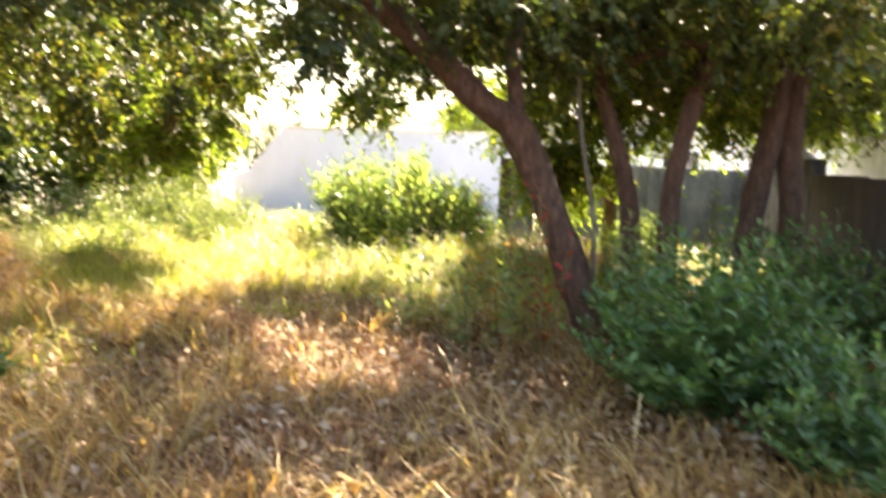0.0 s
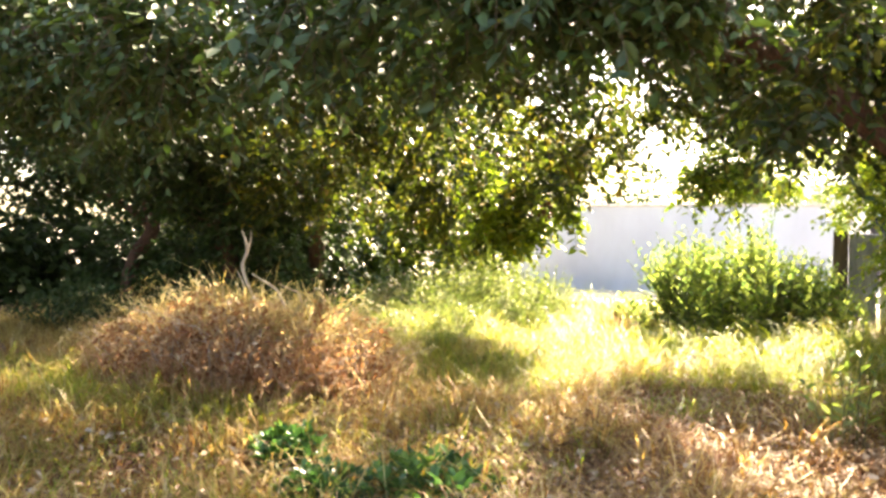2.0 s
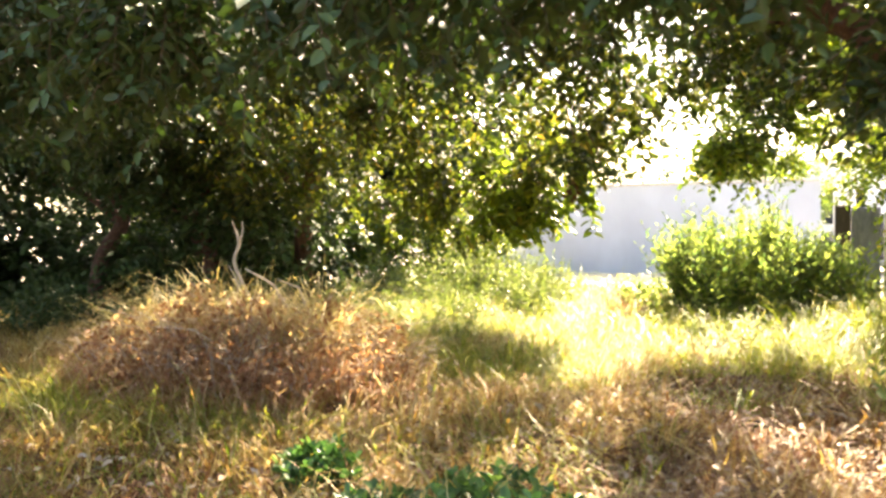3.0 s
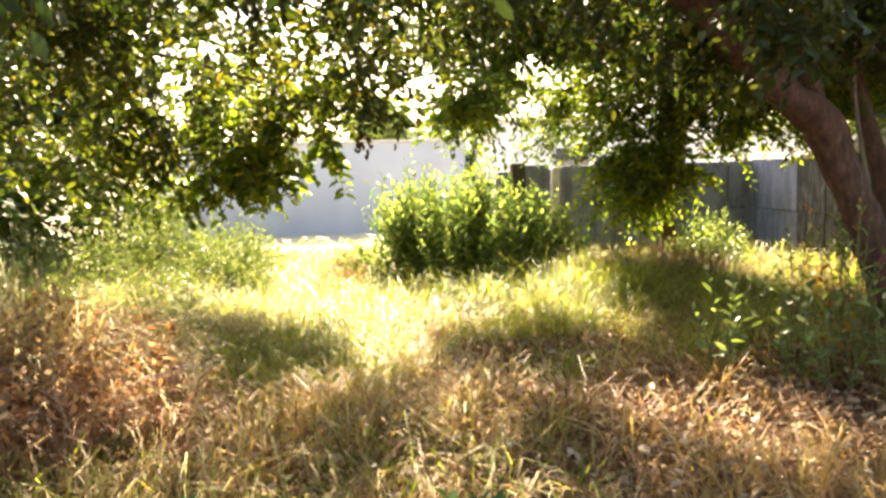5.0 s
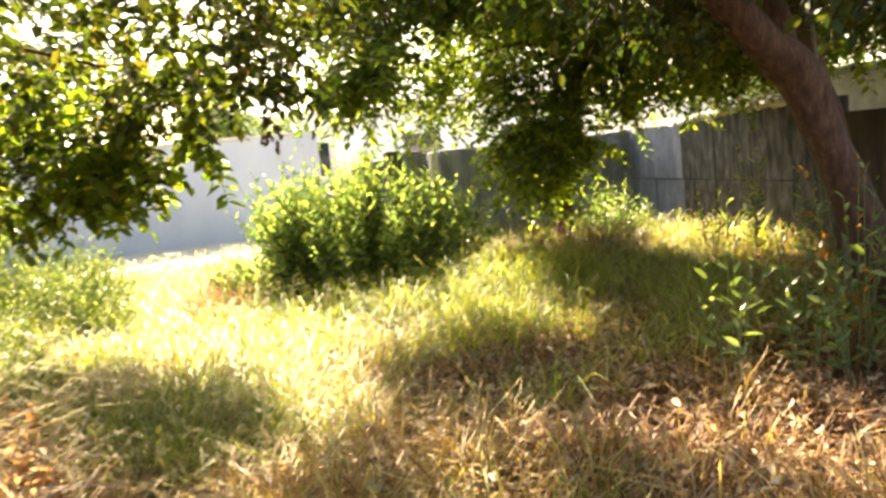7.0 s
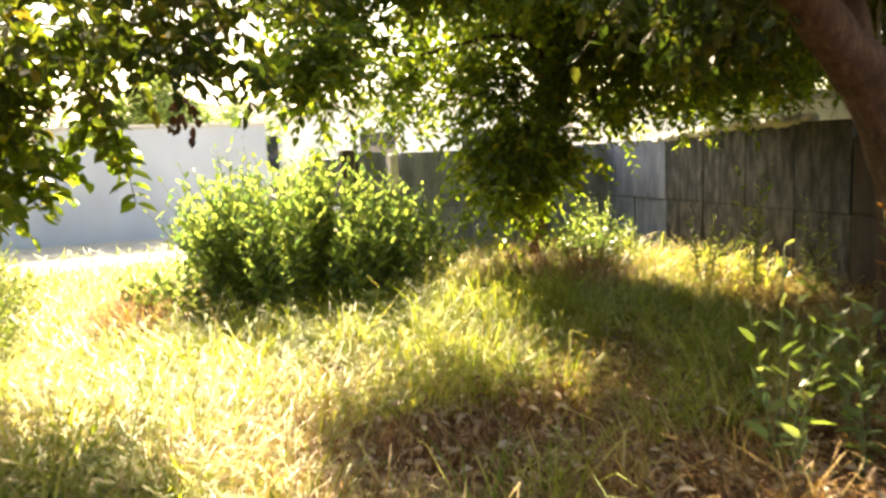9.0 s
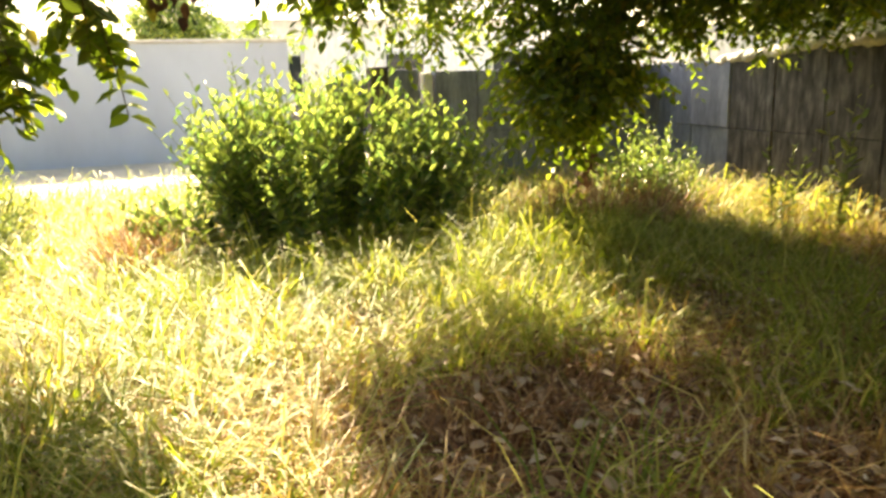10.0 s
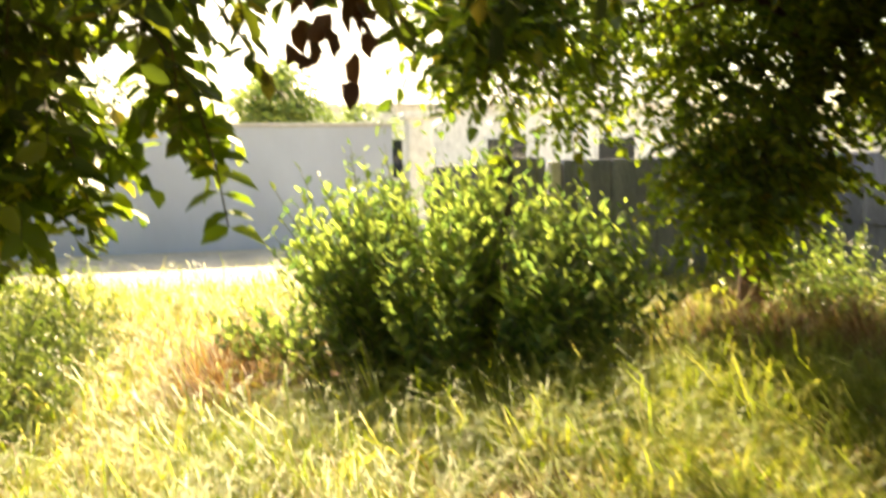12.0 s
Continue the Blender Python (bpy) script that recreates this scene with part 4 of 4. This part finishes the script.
def brush_mound():
    r = np.random.default_rng(95)

    def oval(n, rx, ry, x=-6.03, y=8.35):
        a, q = r.uniform(0, 6.283, n), r.uniform(0, 1, n) ** 0.5
        return np.c_[x + rx * q * np.cos(a), y + ry * q * np.sin(a)]

    grass("brush_mound", oval(300, 1.55, 1.2), 30, 0.07, (0.16, 0.42), (0.006, 0.014), BRUSH, "heap of dry rust-brown grass and twigs", r, "brush", (0.4, 2.4), mound_lift)
    grass("pale_stalks", oval(400, 1.4, 0.85, -6.2, 8.75), 11, 0.09, (0.3, 0.72), (0.005, 0.011), GRASS_PALE, "pale dry stalks standing out of the brush", r, "stalks", (0.5, 2.2), mound_lift)
    grass("green_grass", oval(130, 1.5, 0.5, -6.2, 7.2), 11, 0.05, (0.2, 0.55), (0.006, 0.012), GRASS_GREEN, "green shoots along the foot of the brush", r)
    n = 7000
    xy = oval(n, 1.5, 1.15)
    at = np.c_[xy, ground_z(xy[:, 0], xy[:, 1]) + mound_lift(xy[:, 0], xy[:, 1]) + r.uniform(0.0, 0.42, n)]
    me = leaf_mesh("brush_leaves", at, r.normal(0, 1, (n, 3)), np.array([0, 0, 1.0]) + r.normal(0, 0.8, (n, 3)), r.uniform(0.03, 0.075, n), np.full(n, 0.5), 0.5, 0.3)
    tagged(part("brush_leaves", me, BRUSH), "shrivelled russet leaves clinging to the brush", "leaves", kind="stuff")
    n = 420
    xy = oval(n, 1.4, 1.05)
    foot = np.c_[xy, ground_z(xy[:, 0], xy[:, 1]) + mound_lift(xy[:, 0], xy[:, 1]) - 0.05]
    way = np.c_[r.normal(0, 0.3, (n, 2)), r.uniform(0.3, 0.65, n)]
    mid = foot + way * 0.6
    tip = mid + way * 0.5 * (1, 1, 0.2) + np.c_[r.normal(0, 0.1, (n, 2)), np.zeros(n)]
    tagged(part("brush_twigs", twig_mesh("brush_twigs", np.stack([foot, mid, tip], 1), 0.005), DEAD_WOOD), "thin bleached twigs in the dry brush", "twigs", kind="stuff")
    a, q = r.uniform(0, 6.283, 330), r.uniform(0, 1, 330) ** 0.5
    hump = np.c_[0.05 + 0.9 * q * np.cos(a), 12.95 + 0.65 * q * np.sin(a)]
    hump[:110] = np.c_[-3.65 + 0.3 * q * np.cos(a), 13.3 + 0.4 * q * np.sin(a)][:110]
    grass("dry_hump", hump, 16, 0.07, (0.3, 0.62), (0.005, 0.010), GRASS_RUST, "tall brown dry grass beside the green shrub", r, "grass", (0.2, 1.1))
    b = thing("dead_branch", (-6.1, 8.9, 0.3), "bleached bare forked branch in the brush", "branch")
    lines = [[(-6.21, 8.85, 0.30, 0.026), (-6.38, 8.98, 0.66, 0.025), (-6.52, 9.05, 0.86, 0.021), (-6.69, 9.1, 1.14, 0.019), (-6.66, 9.14, 1.34, 0.016), (-6.74, 9.15, 1.54, 0.008)],
             [(-6.66, 9.14, 1.34, 0.013), (-6.62, 9.15, 1.44, 0.010), (-6.63, 9.16, 1.54, 0.005)],
             [(-5.91, 9.0, 0.59, 0.018), (-6.14, 9.05, 0.84, 0.016), (-6.26, 9.1, 0.94, 0.013), (-6.58, 9.12, 1.08, 0.008)],
             [(-5.71, 8.9, 0.64, 0.010), (-5.88, 9.0, 0.90, 0.009), (-5.96, 9.0, 0.94, 0.008), (-6.16, 9.05, 0.99, 0.004)],
             [(-6.36, 8.9, 0.40, 0.018), (-6.54, 8.95, 0.74, 0.016), (-6.58, 9.0, 0.94, 0.012), (-6.68, 9.0, 1.12, 0.005)],
             [(-6.56, 8.7, 0.40, 0.010), (-6.66, 8.75, 0.72, 0.009), (-6.78, 8.8, 0.80, 0.008), (-6.96, 8.8, 0.96, 0.004)]]
    for pts in lines:
        part("limb", tubes_mesh("limb", [pts], 7, 6, 0.08), DEAD_WOOD, b)


brush_mound()


# ---- grass and litter ----
def meadow():
    r = np.random.default_rng(101)

    def off_shrub(x, y):
        return (((x + 2.2) / 1.2) ** 2 + ((y - 13.7) / 0.8) ** 2) > 1

    # shaded ground with dead grass: part of the shade is put into rusty colour
    def rust_shade_zone(x, y):
        ragged = 0.3 * np.sin(7 * x) * np.sin(6 * y) + 0.25 * np.sin(2.7 * x + 1.9 * y)
        bare = (x > -2.55 + 0.9 * ragged + 0.35 * (10.0 - y) * (y > 8.6)) & (y < 10.75 + ragged) & (y > 6.3 + ragged)
        return bare | (((x + 2.1) / 0.75) ** 2 + ((y - 9.9) / 0.65) ** 2 + ragged < 1)

    def mostly_bare(x, y):
        core = ((x + 2.1) / 0.8) ** 2 + ((y - 9.9) / 0.7) ** 2 < 1
        return rust_shade_zone(x, y) & (core | (r.uniform(0, 1, x.shape) < 0.62))

    def lit(x, y):
        return off_shrub(x, y) & (y > 8.6 + 0.5 * np.sin(1.7 * x))

    def patch(x, y):
        return np.sin(2.3 * x + 1.1 * y) * np.sin(1.9 * y - 0.8 * x + 2) + 0.4 * np.sin(5.1 * x - 3.7 * y)

    p = scatter(4200, -9.5, 3.0, 4.4, 10.6, r, lambda x, y: (patch(x, y) > -0.3) & ~mostly_bare(x, y))
    grass("dry_grass", p, 20, 0.045, (0.12, 0.40), (0.006, 0.013), GRASS_TAN, "tangled dry straw-brown grass", r)
    p = scatter(3800, -8.0, 2.8, 4.2, 10.6, r, lambda x, y: ((patch(x, y) < 0.5) & ((x > -2.4) | (y < 9.2))) | rust_shade_zone(x, y))
    grass("rusty_grass", p, 18, 0.055, (0.08, 0.28), (0.006, 0.013), GRASS_RUST, "rust-brown dead grass, darkened for the shade", r)
    p = scatter(2800, -6.8, 1.0, 8.8, 12.4, r, lambda x, y: lit(x, y) & (patch(x + 3, y) > -0.5) & ((x < -1.9) | (y > 9.3)) & ~mostly_bare(x, y))
    grass("green_grass", p, 24, 0.045, (0.14, 0.44), (0.006, 0.013), GRASS_GREEN, "sunlit yellow-green grass", r)
    p = scatter(3000, -13.0, 2.9, 9.4, 16.4, r, lambda x, y: off_shrub(x, y) & ~mostly_bare(x, y))
    grass("straw_grass", p, 22, 0.06, (0.12, 0.40), (0.006, 0.013), GRASS_DRY, "tall dry straw grass in the sun", r)
    p = scatter(1600, -9.5, 2.9, 12.0, 18.4, r, off_shrub)
    grass("green_grass", p, 15, 0.10, (0.2, 0.5), (0.008, 0.016), GRASS_GREEN, "yellow-green grass towards the lane", r)
    # path straw and a second patch, both paler to carry the glaring sunlight
    p = np.concatenate([scatter(700, -6.0, -2.8, 9.0, 18.4, r, lambda x, y: np.abs(x + 4.2 + 0.05 * (y - 12)) < 0.8),
                        scatter(420, -6.6, -3.4, 9.6, 12.6, r, lambda x, y: patch(x, y) > 0.0)])
    grass("pale_grass", p, 15, 0.06, (0.10, 0.30), (0.005, 0.011), GRASS_PALE, "pale straw along a path, lightened for sun glare", r)
    p = scatter(700, -9.0, -2.4, 5.0, 8.4, r)
    grass("green_grass", p, 9, 0.05, (0.14, 0.40), (0.0045, 0.009), GRASS_GREEN, "scattered green shoots in the shade", r)
    p = scatter(520, -3.9, -0.2, 11.7, 12.9, r)
    grass("tall_grass", p, 15, 0.06, (0.3, 0.6), (0.006, 0.013), GRASS_GREEN, "tall green grass along the foot of the shrub", r)
    p = scatter(480, -7.5, 0.8, 6.2, 11.8, r, lambda x, y: off_shrub(x, y) & ~rust_shade_zone(x, y))
    grass("seed_stalks", p, 3, 0.05, (0.3, 0.58), (0.004, 0.008), GRASS_PALE, "thin pale seed stalks above the grass", r, "stalks", (0.2, 1.8))
    n = 22000
    xy = scatter(n, -6.5, 2.6, 4.2, 12.2, r)
    at = np.c_[xy, ground_z(xy[:, 0], xy[:, 1]) + r.uniform(0.01, 0.17, n)]
    way = np.c_[r.normal(0, 1, (n, 2)), r.normal(0, 0.25, n)]
    face = np.array([0, 0, 1.0]) + r.normal(0, 0.45, (n, 3))
    me = leaf_mesh("leaf_litter", at, way, face, r.uniform(0.04, 0.085, n), np.full(n, 0.55), 0.4, 0.25)
    tagged(part("leaf_litter", me, LITTER), "curled pale brown dead leaves on the grass", "leaves", kind="stuff")


meadow()


# ---- woods and hedges beyond ----
def far_woods():
    r = np.random.default_rng(111)
    cl = []
    for k in range(16):
        cl.append((-26 + 3.0 * k + r.uniform(-1, 1), 40 + r.uniform(-3, 4), 2.2, 2.4, 1.8, r.uniform(1.2, 2.2), 240))
    for k in range(9):
        gap = k == 4
        cl.append((-15.5 + r.uniform(-1, 1), 6 + k * 1.8, 5.4 if gap else 3.8, 1.4, 1.4, 2.2 if gap else 4.0, 420))
    cl.append((-15.5, 13.2, 0.7, 1.6, 1.6, 1.1, 400))
    for k in range(6):
        cl.append((-14 + 1.15 * k, 18.0 + r.uniform(-0.4, 0.4), 4.0, 1.0, 0.8, 2.6, 420))
    # added row behind the start, never in view; it blocks southern sky light
    for k in range(10):
        cl.append((-13 + k * 2.6, -7 + r.uniform(-1, 1), 3.0, 2.0, 1.5, 3.2, 200))
    pts, out = clump_points(cl, r)
    pts[:, 2] = np.maximum(pts[:, 2], 0.1)
    at, way, face, size, wid, ends = sprays(pts, r, (0.5, 1.0), 8, (0.18, 0.30), 0.6, 0.4)
    tagged(part("far_woods", leaf_mesh("far_woods", at, way, face, size, wid), LEAF_DEEP_SHADE), "hazy green trees beyond the plot", "trees", kind="stuff")


far_woods()
hedge = thing("hedge", (-9.5, 15.8, 0), "overgrown sunlit green hedge along the lane", "hedge")
crown(hedge, [(-14.2 + 0.95 * k, 15.8, 1.1 + 0.25 * (k < 5), 0.85, 0.6, 1.2, 330) for k in range(9)], np.random.default_rng(113), LEAF_TREE, leaf=(0.09, 0.14))
for k in range(9):
    part("stem", tubes_mesh("stem", [[(-14.2 + 0.95 * k, 15.8, -0.1, 0.05), (-14.1 + 0.95 * k, 15.8, 0.8, 0.04), (-14.2 + 0.95 * k, 15.8, 1.7, 0.02)]]), BARK, hedge)
h = thing("garden_bush", (-2.9, 25.5, 0), "clipped round yellow-green bush behind the far wall", "bush")
crown(h, [(-2.9, 25.5, 2.7, 0.8, 0.7, 0.75, 1000), (-1.4, 26.0, 2.0, 0.9, 0.8, 0.8, 420)], np.random.default_rng(121), LEAF_BUSH, leaf=(0.08, 0.12), leaves=9, length=(0.2, 0.35), droop=0.1)
for x, y in ((-2.9, 25.5), (-1.4, 26.0)):
    part("stem", tubes_mesh("stem", [[(x, y, -0.1, 0.08), (x, y, 1.0, 0.06), (x + 0.05, y, 2.0, 0.03)]]), BARK, h)
